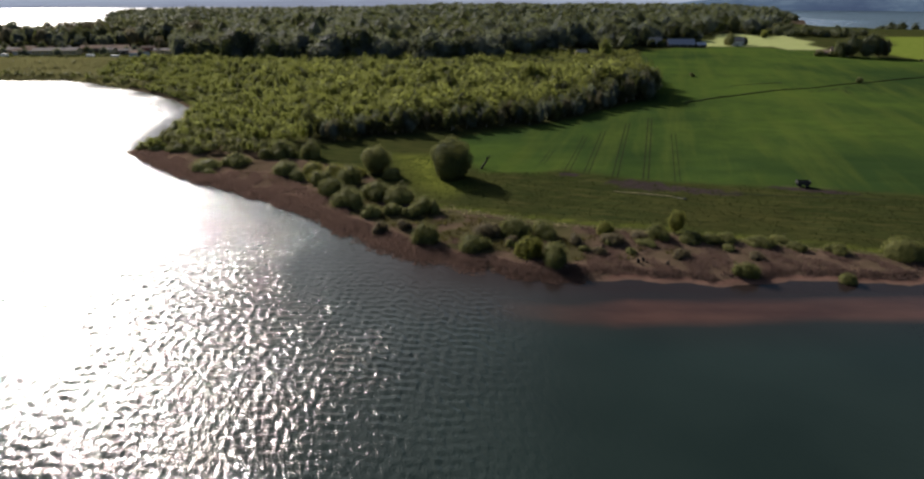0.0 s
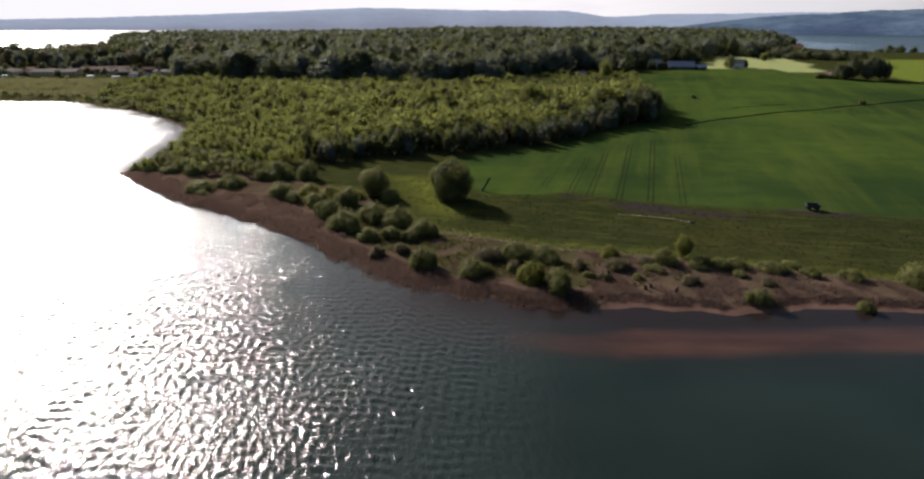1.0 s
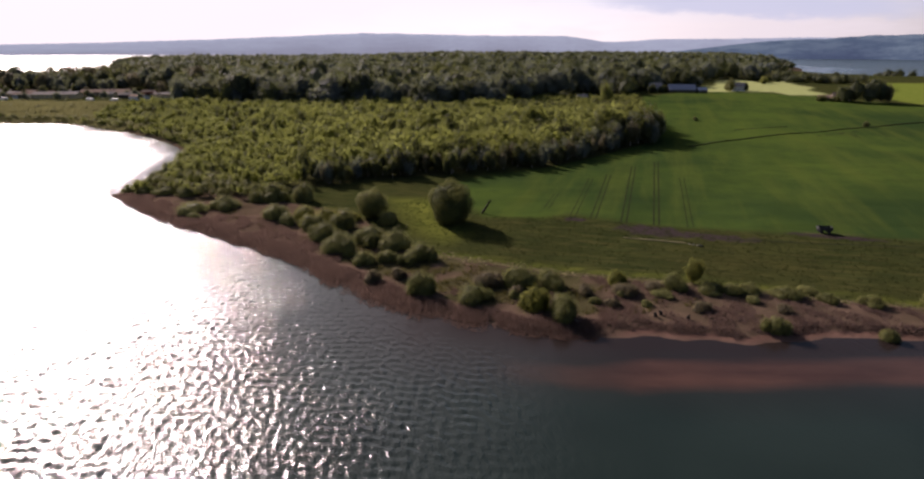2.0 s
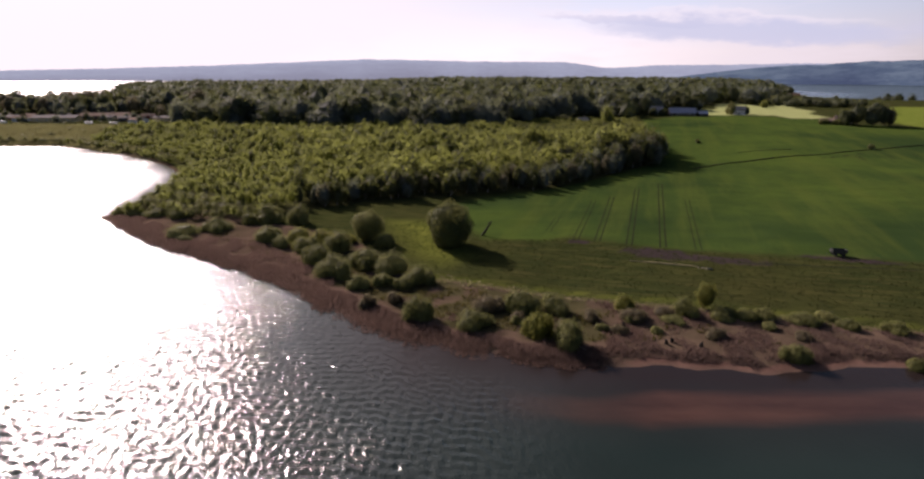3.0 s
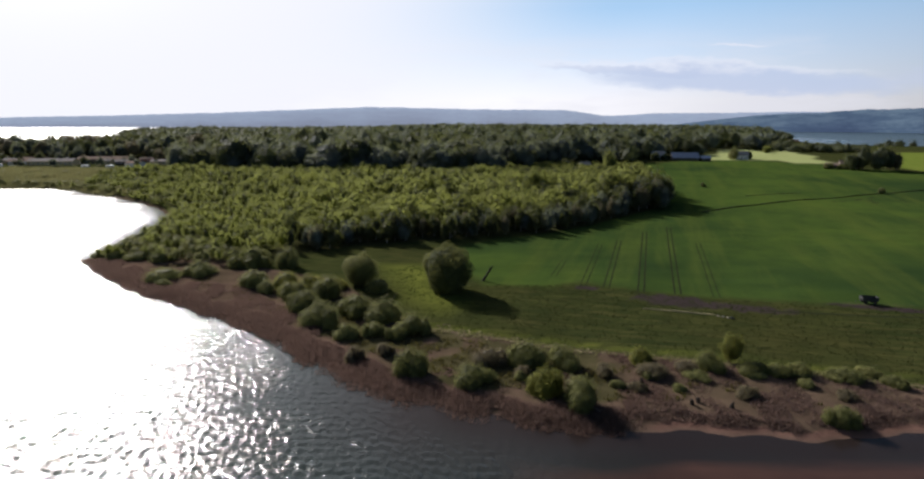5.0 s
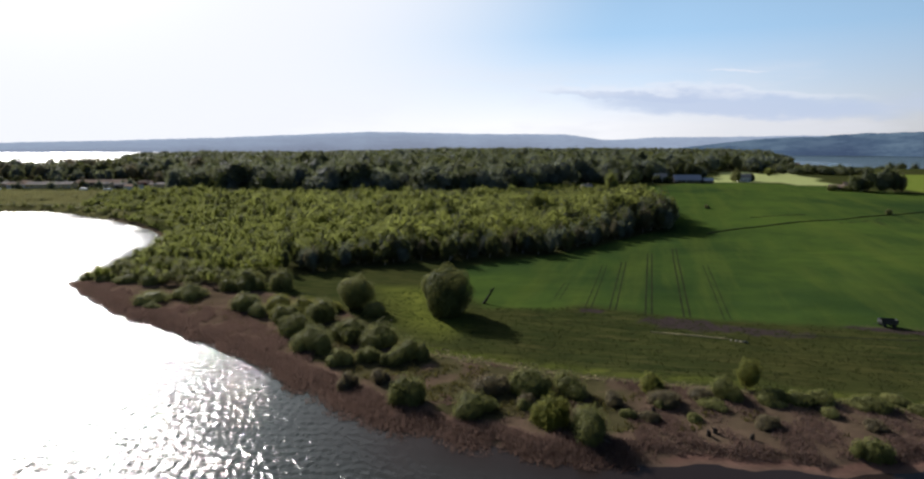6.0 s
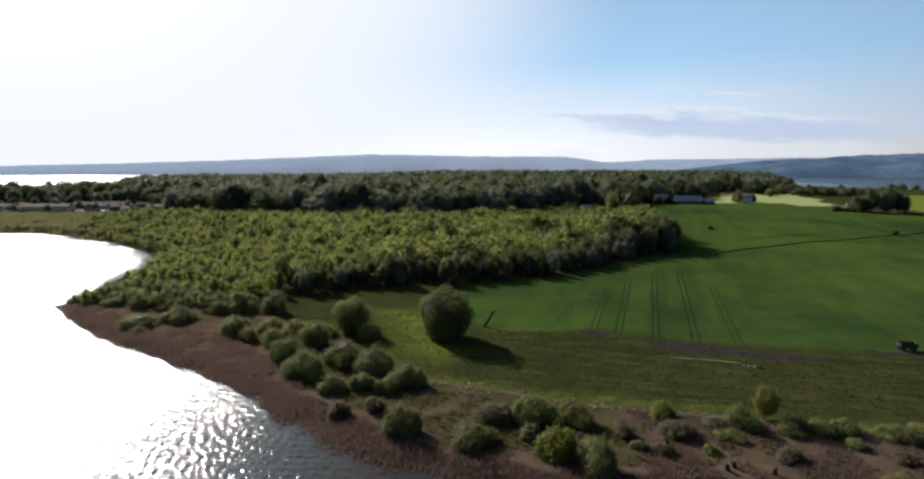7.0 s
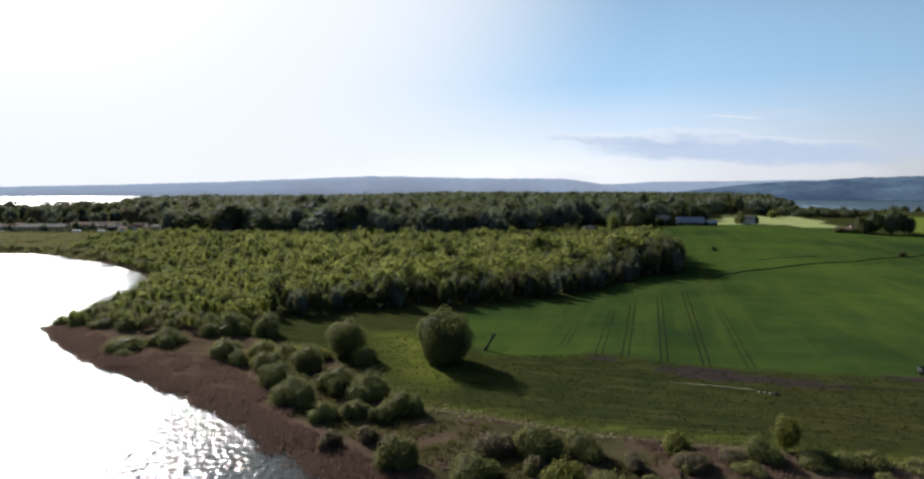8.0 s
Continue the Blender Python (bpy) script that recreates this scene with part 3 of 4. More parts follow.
def foliage(rng, wide, tall, low, leaves, size, lobes=14, fine=True, taper=0.0, flat=1.0, lean=(0, 0), heart=0.74, boxy=2.0, ruffle=0.45, shell=0.34):
    """A crown: a lobed dome or spire with leaf sprays in its outer shell round a rough leafy heart."""
    ways = rng.normal(size=(lobes, 3))
    ways[:, 2] = np.abs(ways[:, 2]) * 0.9 - 0.25
    ways /= np.linalg.norm(ways, axis=1, keepdims=True)
    bulge, girth = rng.uniform(0.18, 0.46, lobes), rng.uniform(0.26, 0.48, lobes)

    def place(out, scale):
        turn = np.arccos(np.clip(out @ ways.T, -1, 1))
        r = 0.70 + (bulge * np.exp(-(turn / girth) ** 2)).max(1)
        if low < -0.3:
            r = np.maximum(r, np.interp(out[:, 2], [-1, 0, 0.5, 1], [1.0, 0.97, 0.92, 0.86]))
        if boxy > 2:
            side, rise_ = np.hypot(out[:, 0], out[:, 1]), np.abs(out[:, 2])
            out = out / ((side ** boxy + rise_ ** boxy) ** (1 / boxy))[:, None]
        p = out * (r * scale)[:, None]
        up = np.clip(p[:, 2] * 0.5 + 0.5, 0, 1.2)
        narrow = 1 + taper * (0.35 - up)
        z0, z1 = tall * low, tall
        x = p[:, 0] * wide * 0.5 * narrow + lean[0] * up
        y = p[:, 1] * wide * 0.5 * flat * narrow + lean[1] * up
        return np.stack([x, y, (z0 + z1) / 2 + p[:, 2] * (z1 - z0) * 0.5], 1)

    v0, f0 = (ICO_V, ICO_F) if fine else (ICO1_V, ICO1_F)
    heart_v = place(v0, heart * rng.uniform(0.85, 1.08, len(v0)))
    out = rng.normal(size=(leaves, 3))
    out[:, 2] = out[:, 2] * 0.9 + 0.18
    out /= np.linalg.norm(out, axis=1, keepdims=True)
    at = place(out, 1 - shell * rng.uniform(0, 1, leaves) ** 1.6)
    out, at = out[at[:, 2] > -0.2], at[at[:, 2] > -0.2]
    leaves = len(at)
    face = out + rng.normal(size=(leaves, 3)) * ruffle
    a = np.cross(face, rng.normal(size=(leaves, 3)))
    a /= np.linalg.norm(a, axis=1, keepdims=True)
    b = np.cross(a, face)
    b /= np.linalg.norm(b, axis=1, keepdims=True)
    s = size * rng.uniform(0.55, 1.45, (leaves, 1))
    v = np.stack([at - a * s * 0.6 - b * s * 0.45, at + a * s, at - a * s * 0.5 + b * s * 0.55], 1).reshape(-1, 3)
    return np.concatenate([heart_v, v]), np.concatenate([f0, np.arange(leaves * 3).reshape(-1, 3) + len(v0)])


def crown_of(rng, heads, wide, tall, low, leaves, size, lobes, fine=True, taper=0.0, flat=1.0, lean=(0, 0), boxy=2.0, smooth=False):
    """One crown grown together from several heads of unlike size."""
    vs, fs, base = [], [], 0
    for k in range(heads):
        ang, share = rng.uniform(0, 6.283), 1.0 if heads == 1 else 0.76 if k == 0 else rng.uniform(0.42, 0.66)
        far = 0.0 if k == 0 else wide * (0.52 - share * 0.42)
        v, f = foliage(rng, wide * share, tall * (1.0 if k == 0 else rng.uniform(0.55, 0.9)), low, int(leaves * (1.0 if heads == 1 else share / (0.76 + 0.54 * (heads - 1)))), size, lobes, fine, taper, flat, lean, 0.74, boxy, 0.35 if smooth else 0.45, 0.3 if smooth else 0.34)
        v = v + np.array([math.cos(ang) * far, math.sin(ang) * far * flat, 0])
        vs.append(v), fs.append(f + base)
        base += len(v)
    return np.concatenate(vs), np.concatenate(fs)


def trunk_mesh(name, rng, tall, girth, limbs, material, spread, low=0.35):
    bm = bmesh.new()
    tip = Vector((rng.uniform(-0.4, 0.4), rng.uniform(-0.4, 0.4), tall))
    limb(bm, [(0, 0, -0.5), (0, 0, 0.2), tip * 0.4 + Vector((rng.uniform(-.2, .2), rng.uniform(-.2, .2), 0)), tip * 0.75, tip],
         [girth * 1.35, girth, girth * 0.75, girth * 0.45, girth * 0.12])
    for k in range(limbs):
        start = tip * rng.uniform(low, 0.8)
        ang = k * 2.4 + rng.uniform(-0.5, 0.5)
        go = Vector((math.cos(ang), math.sin(ang), rng.uniform(0.5, 1.1))) * spread * rng.uniform(0.6, 1.0)
        limb(bm, [start, start + go * 0.5 + Vector((0, 0, 0.1)), start + go], [girth * 0.4, girth * 0.26, girth * 0.08], 5)
    me = bpy.data.meshes.new(name)
    bm.to_mesh(me)
    bm.free()
    me.materials.append(material)
    return me


def tree(name, x, y, wide, tall, leaf, stem, seed, label, category="tree", group="", leaves=1500, size=0.4, low=0.1, flat=1.0, turn=0.0, lean=(0, 0), lobes=16, taper=0.0, heads=1, boxy=2.0, smooth=False):
    """A tree or a bush on the ground at x, y: trunk with limbs, crown of leaf sprays."""
    rng = np.random.RandomState(seed)
    ob = thing(name, x, y, h(x, y), turn, label=label, category=category, group=group)
    part("trunk", trunk_mesh("trunk", rng, tall * 0.8, max(0.06, tall * 0.018), 7, stem, wide * 0.3, max(0.08, low)), stem, ob)
    v, f = crown_of(rng, heads, wide, tall, low, leaves, size, lobes, True, taper, flat, lean, boxy, smooth)
    part("crown", mesh_of("crown", v, f, [leaf]), leaf, ob)
    return ob


tree("willow_tree", -7.2, 177.6, 13.4, 12.2, leaf_heavy, bark, 101, "broad dark green willow standing alone on the meadow", leaves=26000, size=0.23, low=-0.26, lobes=15, heads=1, boxy=3.2, taper=-0.14, smooth=True)
tree("round_tree", -30.6, 183.5, 10.8, 9.4, leaf_willow, bark, 102, "rounded grey-green tree above the shore bushes", leaves=14000, size=0.21, low=-0.22, lobes=10, heads=1, boxy=2.1, smooth=True)
tree("lone_young_tree", 46.4, 130.6, 4.6, 5.6, leaf_fresh, bark, 103, "slender fresh green young tree at the meadow edge", leaves=4000, size=0.15, low=-0.12, lean=(0.8, 0), lobes=12, taper=-0.3, smooth=True)

# bushes along the bank: x, y, width, height, kind (w willow, f fresh, d dusky, b budding)
BUSHES = {
    "w": [(-121, 220, 7.0, 3.0), (-114, 217, 8.0, 3.4), (-106, 213.5, 8.0, 3.8), (-98, 210, 8.0, 4.2), (-86.5, 189, 12.0, 4.2), (-78.3, 194, 8.0, 5.2), (-83.3, 182.5, 4.2, 2.2), (-59, 182, 7.0, 6.0), (-53.5, 177, 5.0, 4.4), (-33, 151.5, 8.0, 7.0),
          (-19.5, 154.5, 9.5, 6.4), (-26, 143, 4.6, 4.0), (-20.6, 144.5, 4.2, 3.6),
          (31.0, 124.0, 3.1, 1.9), (38.6, 123.7, 4.0, 1.5), (55.7, 121.2, 3.0, 1.5), (24.2, 120.3, 2.1, 1.5), (56.7, 126.3, 3.6, 1.6), (69.4, 126.9, 3.7, 1.6), (62.2, 124.9, 3.6, 1.5), (48.9, 124.5, 2.7, 1.2), (8.0, 122.6, 2.2, 2.0), (33.9, 119.2, 2.2, 1.4)],
    "x": [(-46, 171.5, 7.0, 5.4), (-39.2, 162, 7.5, 6.2), (-27, 158.5, 8.0, 6.2), (-12.6, 146, 6.6, 5.6), (-15.4, 142, 4.2, 3.4), (-0.2, 121.5, 7.0, 4.4), (10, 131, 7.2, 5.6),
          (16.5, 129.5, 6.5, 4.8), (17.4, 113.5, 6.5, 6.0), (-66, 204, 8.0, 8.0), (-25, 177, 7.0, 4.4), (-36, 172, 7.5, 7.4), (-71.5, 202, 6.0, 5.0)],
    "f": [(11.9, 116.5, 5.6, 6.6), (30.4, 131, 4.2, 4.0), (-42.5, 178, 8.0, 6.0), (-50, 183, 8.0, 5.0), (-46.5, 174.5, 6.0, 4.0), (-37, 180, 6.0, 4.0), (30.4, 131.2, 3.0, 3.0)],
    # the first is added to darken the spot of the lone tree's shadow
    "d": [(48.6, 126.8, 5.0, 2.8), (54.6, 108.6, 4.4, 3.8), (57.6, 127, 4.0, 2.6), (71, 122.5, 3.6, 2.4), (-11.2, 125.5, 5.6, 6.4), (41.8, 128, 5.6, 4.0), (-55.5, 204, 7.0, 8.0), (73.5, 106.6, 3.2, 2.8), (90.5, 118, 9.0, 6.0), (53, 125.6, 4.5, 2.6), (64, 124.8, 5.0, 2.8), (79, 120.6, 4.6, 2.6)],
    "b": [(-22, 131.5, 3.4, 3.6), (3, 129.5, 6.0, 4.0), (31.4, 124.5, 5.0, 3.0), (37.2, 126.5, 4.2, 2.4), (8.4, 124, 3.0, 2.4), (-17, 134, 3.4, 2.8), (23, 125, 3.4, 2.6), (27, 119, 3.0, 2.0), (44, 117, 3.4, 2.2), (60, 117, 3.0, 1.8)],
}
LOOKS = {"w": (leaf_willow, "rounded grey-green willow bush on the reedy bank"), "x": (leaf_dusky, "dusky green rounded willow bush among dry reeds"),
         "f": (leaf_fresh, "bright yellow-green leafing bush on the bank"), "d": (leaf_dusky, "low dark green bush on the bank"),
         "b": (leaf_bare, "brownish budding bush among dry reeds")}
seed = 200
for kind_, rows in BUSHES.items():
    for bx, by, bw, bh in rows:
        seed += 1
        tree("bush", bx, by, bw * 1.2, bh * 0.86, LOOKS[kind_][0], bark, seed, LOOKS[kind_][1], "bush", "bushes along the bank", leaves=int(min(5500, 1400 + 85 * bw * bh)), size=0.165, low=-0.55, boxy=2.2,
             flat=0.75 if bw > 9 else 1.0, lobes=int(8 + bw), heads=3 + seed % 3, smooth=True)

# scattered single things in the fields
tree("small_bush", 232, 391, 4.5, 4.0, leaf_heavy, bark, 301, "small dark bush beside the field ditch", "bush", leaves=400, size=0.4, low=-0.2)
tree("small_bush", 141, 420, 4.5, 3.2, leaf_heavy, bark, 302, "small dark thorn bush alone in the crop", "bush", leaves=500, size=0.3, low=-0.4, lean=(-1.5, 0), heads=3)
for k, (tx, ty, tw, th, lf) in enumerate([(246, 645, 15, 14, leaf_willow), (263, 652, 8, 9, leaf_old), (106, 545, 17, 17, leaf_young), (297, 541, 14, 15, leaf_rim), (307, 539, 24, 22, leaf_old),
                                          (319, 537, 24, 24, leaf_old), (330, 541, 15, 19, leaf_brown), (286, 548, 9, 5, leaf_dusky), (294, 544, 9, 4.5, leaf_dusky),
                                          (166, 628, 10, 9, leaf_old), (176, 630, 8, 7, leaf_rim), (322, 745, 9, 9, leaf_young), (328, 765, 8, 8, leaf_young)]):
    tree("farm_tree", tx, ty, tw, th, lf, bark, 320 + k, "leafy tree beside the farm buildings at the field's end", group="trees round the farms", leaves=2600, size=0.5, low=-0.2, heads=4)


# ---- woodland ----
def template(seed, wide, tall, leaves, size, low, taper, lobes=9):
    return foliage(np.random.RandomState(seed), wide, tall, low, leaves, size, lobes, False, taper, heart=0.84 if lobes > 9 else 0.58, ruffle=0.22, shell=0.2 if lobes > 9 else 0.34)


def scatter(poly, gap, seed, keep=None):
    """Uneven places inside a closed line, about gap metres apart."""
    p = np.array(poly)
    rng = np.random.RandomState(seed)
    xs, ys = np.arange(p[:, 0].min(), p[:, 0].max(), gap), np.arange(p[:, 1].min(), p[:, 1].max(), gap)
    x, y = np.meshgrid(xs, ys)
    x, y = x.ravel() + rng.uniform(-0.72, 0.72, x.size) * gap, y.ravel() + rng.uniform(-0.72, 0.72, x.size) * gap
    ok = inside(poly, x, y) > 0
    if keep is not None:
        ok &= keep(x, y)
    return x[ok], y[ok]


def joined(name, places, shapes, leaf, label, seed, category="woodland"):
    """Many trees as one mesh: places are x, y, scale wide, scale tall."""
    rng = np.random.RandomState(seed)
    vs, fs, which, base = [], [], [], 0
    leaves_ = leaf if isinstance(leaf, list) else [leaf]
    pick = waves(places[:, 0], places[:, 1], seed + 7, 70.0) * 0.35 + rng.uniform(0, 1, len(places))
    pick = (np.argsort(np.argsort(pick)) * len(leaves_) // len(places))
    z = height(places[:, 0], places[:, 1])
    for (x, y, sw, sh), z0, hue in zip(places, z, pick):
        v, f = shapes[rng.randint(len(shapes))]
        a = rng.uniform(0, 6.283)
        c, s = math.cos(a), math.sin(a)
        vs.append(np.stack([(v[:, 0] * c - v[:, 1] * s) * sw + x, (v[:, 0] * s + v[:, 1] * c) * sw + y, v[:, 2] * sh + z0 - 0.1], 1))
        fs.append(f + base)
        which.append(np.full(len(f), hue))
        base += len(v)
    return tagged(new(name, mesh_of(name, np.concatenate(vs), np.concatenate(fs), leaves_, np.concatenate(which))), label, category, kind="stuff")


# young wood: its front rows tree by tree, the rest as one wood
def young_height(x, y):
    """Low scrub by the bay, tall at the field corner."""
    d = np.clip(shore_distance(x, y) / 90, 0, 1)
    corner = np.exp(-((x - 84) ** 2 + (y - 345) ** 2) / 36 ** 2)
    return (0.42 + 0.55 * d + 0.6 * corner) * np.interp(y, [380, 460], [1.0, 0.72]) * np.where(x > 25, np.interp(y, [390, 480], [1.0, 0.5]), 1.0)


kinds = []
for k in range(6):
    rng = np.random.RandomState(400 + k)
    # edge trees wear darker leaves to paint the wood's shaded face
    ob = thing("young_tree", -40 - 8 * k, 300, 0, label=("young tree at the edge of the wood, shade painted into its leaves", "young tree at the wood's edge, darkened for the shaded front", "brownish barely leafing young tree at the wood's edge")[(k % 4) % 3], category="tree", group="young trees at the wood's edge")
    wide, tall = rng.uniform(7.0, 9.5), rng.uniform(10.0, 13.0)
    stem = (bark_birch, bark)[k % 2]
    part("trunk", trunk_mesh("trunk", rng, tall * 0.9, 0.17, 5, stem, 1.8), stem, ob)
    v, f = crown_of(rng, 3, wide, tall, (-0.04, -0.12)[k % 2], 1050, 0.35, 12, False, 0.4)
    hue = (leaf_edge, leaf_shade, leaf_brown)[(k % 4) % 3]
    part("crown", mesh_of("crown", v, f, [hue]), hue, ob)
    kinds.append(ob)
x, y = scatter(YOUNG, 4.6, 21)
depth = inside(YOUNG, x, y)
front = (depth < 14) & (y < 360) & (x > -62)
order = np.argsort(y[front])[:290]
fx, fy = x[front][order], y[front][order]
for k, (px, py) in enumerate(zip(fx, fy)):
    s = float(young_height(px, py)) * random.uniform(0.88, 1.22)
    m = Matrix.LocRotScale((px, py, h(px, py)), Euler((0, 0, random.uniform(0, 6.28))), (s * random.uniform(0.9, 1.15), s * random.uniform(0.9, 1.15), s))
    if k < len(kinds):
        kinds[k].matrix_basis = m
    else:
        copy_thing(kinds[k % len(kinds)], m)
rest = np.ones(len(x), bool)
rest[np.where(front)[0][order]] = False
x, y = x[rest], y[rest]
hs = young_height(x, y) * np.random.RandomState(5).uniform(0.85, 1.13, len(x)) * (1 + 0.24 * waves(x, y, 44, 45.0) + 0.24 * waves(x, y, 69, 17.0))
shapes = [template(450 + k, (6.8, 8.0, 9.2)[k % 3], (11.5, 10.6, 9.8)[k % 3], 225, 0.47, 0.0, (0.45, 0.2, 0.0)[k % 3]) for k in range(8)]
joined("young_wood", np.stack([x, y, np.maximum(hs, 0.7), hs], 1), shapes, [leaf_edge, leaf_young, leaf_young, leaf_young, leaf_young, leaf_lemon], "dense young birch wood in fresh leaf", 22)

# scrub where the wood meets the bay
x, y = scatter([(-124, 217), (-70, 203), (-60, 212), (-115, 240), (-135, 300), (-175, 362), (-250, 420), (-330, 440), (-330, 434), (-270, 428), (-205, 380), (-155, 333), (-130, 290), (-119, 240)], 2.9, 23)
hs = np.random.RandomState(6).uniform(0.25, 0.55, len(x))
joined("shore_scrub", np.stack([x, y, hs * 1.3, hs], 1), shapes, [leaf_willow, leaf_dusky, leaf_young], "low grey-green willow scrub along the bay", 24, "scrub")

x, y = scatter([(-520, 428), (-315, 427), (-275, 430), (-215, 391), (-211, 398), (-272, 441), (-520, 441)], 3.6, 65)
hs = np.random.RandomState(15).uniform(0.22, 0.40, len(x))
joined("bay_scrub", np.stack([x, y, hs * 1.6, hs], 1), shapes, leaf_dusky, "dark low scrub at the edge of the bay", 66, "scrub")

# tall old trees standing over the young wood, in clusters
tall_kinds = []
for k in range(5):
    rng = np.random.RandomState(700 + k)
    ob = thing("tall_tree", -100, 520, 0, label="tall %s maple standing over the young wood" % ("dark green", "pale green", "dark green", "dull green", "dark green")[k], category="tree", group="tall trees behind the young wood")
    part("trunk", trunk_mesh("trunk", rng, 20, 0.5, 7, bark, 5.0), bark, ob)
    v, f = crown_of(rng, 3, rng.uniform(17, 21), rng.uniform(23, 27), -0.2, 1700, 0.75, 18, True)
    hue = (leaf_shade, leaf_rim, leaf_shade, leaf_old, leaf_shade)[k]
    part("crown", mesh_of("crown", v, f, [hue]), hue, ob)
    tall_kinds.append(ob)
spots = []
for cx, cy, n, spread, big in [(-252, 580, 3, 10, 0.75), (-225, 545, 5, 14, 0.85), (-190, 535, 7, 17, 1.0), (-150, 520, 5, 14, 0.9), (-112, 505, 3, 8, 0.7), (-92, 512, 9, 22, 1.12), (-62, 520, 4, 12, 0.85), (-36, 508, 6, 14, 1.05),
                               (-4, 520, 6, 16, 1.0), (28, 570, 6, 18, 0.9), (62, 610, 6, 18, 0.95), (100, 640, 5, 18, 1.0), (135, 650, 5, 16, 0.95), (165, 672, 4, 14, 0.9), (215, 720, 5, 20, 0.85)]:
    rng = np.random.RandomState(int(cx + 900))
    spots += [(cx + rng.normal(0, spread * 0.55), cy - 18 + abs(rng.normal(0, spread * 0.6)), min(1.15, big * 1.1 * rng.uniform(0.6, 1.18)), rng.uniform(0, 6.28)) for q in range(n)]
for k, (px, py, s, turn) in enumerate(spots):
    m = Matrix.LocRotScale((px, py, h(px, py)), Euler((0, 0, turn)), (s * 1.36, s * 1.36, s * 1.04))
    if k < len(tall_kinds):
        tall_kinds[k].matrix_basis = m
    else:
        copy_thing(tall_kinds[k % len(tall_kinds)], m)

# old wood: a first row of broad crowns, then canopy to the horizon
old = [template(500 + k, (17.0, 21.0, 24.0)[k % 3], (25.0, 22.0, 19.0)[k % 3], 620, 0.72, -0.25, 0.0, 15) for k in range(9)]
x, y = scatter(OLD, 16.5, 25, lambda x, y: (y < 900) & (waves(x, y, 47, 90.0) > -0.75))
hs = np.minimum(1.2, np.random.RandomState(7).uniform(0.5, 1.2, len(x)) * (1 + 0.28 * waves(x, y, 52, 110.0)))
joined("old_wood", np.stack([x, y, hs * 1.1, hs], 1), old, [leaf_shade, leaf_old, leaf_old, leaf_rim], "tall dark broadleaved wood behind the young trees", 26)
far = [template(520 + k, 27.0, 19.0, 95, 1.6, -0.3, 0.0, 11) for k in range(6)]
x, y = scatter(OLD, 29.0, 27, lambda x, y: (y >= 900) & (y < 2600) & (np.abs(x) < y * 0.85))
hs = np.random.RandomState(8).uniform(0.6, 1.15, len(x)) * np.interp(x / y, [-0.4, -0.1], [0.85, 1.0]) * (1 + 0.22 * waves(x, y, 53, 230.0))
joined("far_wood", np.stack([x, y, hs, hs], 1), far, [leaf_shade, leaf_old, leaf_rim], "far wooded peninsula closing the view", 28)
x, y = scatter([(345, 770), (420, 745), (470, 800), (400, 900)], 10, 61)
joined("field_end_trees", np.stack([x, y, np.full(len(x), 0.65), np.random.RandomState(13).uniform(0.22, 0.55, len(x))], 1), old, leaf_old, "low dark trees between field and lake", 62, "trees")
# a wood on the right lake's near shore
x, y = scatter([(612, 1044), (640, 1036), (656, 1000), (622, 1004)], 12, 29)
joined("shore_copse", np.stack([x, y, np.full(len(x), 1.0), np.full(len(x), 0.95)], 1), old, leaf_old, "dark copse on a point by the lake", 30)


# ---- reeds and grass ----
def blades(name, x, y, tall, spread, leaf, label, seed, per=5, wide=0.10, category="reeds"):
    """Tufts of narrow blades as one mesh."""
    rng = np.random.RandomState(seed)
    n = len(x) * per
    bx, by = np.repeat(x, per) + rng.normal(0, spread, n), np.repeat(y, per) + rng.normal(0, spread, n)
    t = np.repeat(tall, per) * rng.uniform(0.6, 1.15, n)
    z = height(bx, by) - 0.05
    a = rng.uniform(0, 6.283, n)
    w = wide * rng.uniform(0.7, 1.4, n)
    lx, ly = rng.normal(0, 0.22, n) * t, rng.normal(0, 0.22, n) * t
    v = np.stack([np.stack([bx - np.cos(a) * w, by - np.sin(a) * w, z], 1), np.stack([bx + np.cos(a) * w, by + np.sin(a) * w, z], 1),
                  np.stack([bx + lx, by + ly, z + t], 1)], 1).reshape(-1, 3)
    return tagged(new(name, mesh_of(name, v, np.arange(n * 3).reshape(-1, 3), [leaf])), label, category, kind="stuff")


BANK = [(140, 103), (73, 104), (47, 102), (20, 103), (0, 106), (-16, 114), (-26, 121), (-42, 139), (-53, 150), (-82, 170), (-111, 198), (-127, 215), (-112, 212), (-80, 186), (-62, 182),
        (-46, 165), (-25, 150), (-9, 146), (12, 139), (46, 129), (82, 120), (140, 112)]
x, y = scatter(BANK, 0.31, 31)
d = shore_distance(x, y)
dens = 0.42 + 0.5 * waves(x, y, 9, 9.0) + np.where(d < 5, 0.45, 0.0) - np.where((x > -32) & (x < 24) & (d > 5), 0.75, 0.0)
dens = dens * np.clip((d + 3.6) / 4.2, 0, 1) - np.where(x > 22, 0.22 * np.clip((x - 22) / 8, 0, 1), 0.0)
ok = (d > np.where(x > 26, 1.9, np.where(x > -34, -3.2 + 1.5 * waves(x, y, 59, 7.0), -1.2))) & (dens > np.random.RandomState(9).uniform(0, 1, len(x)))
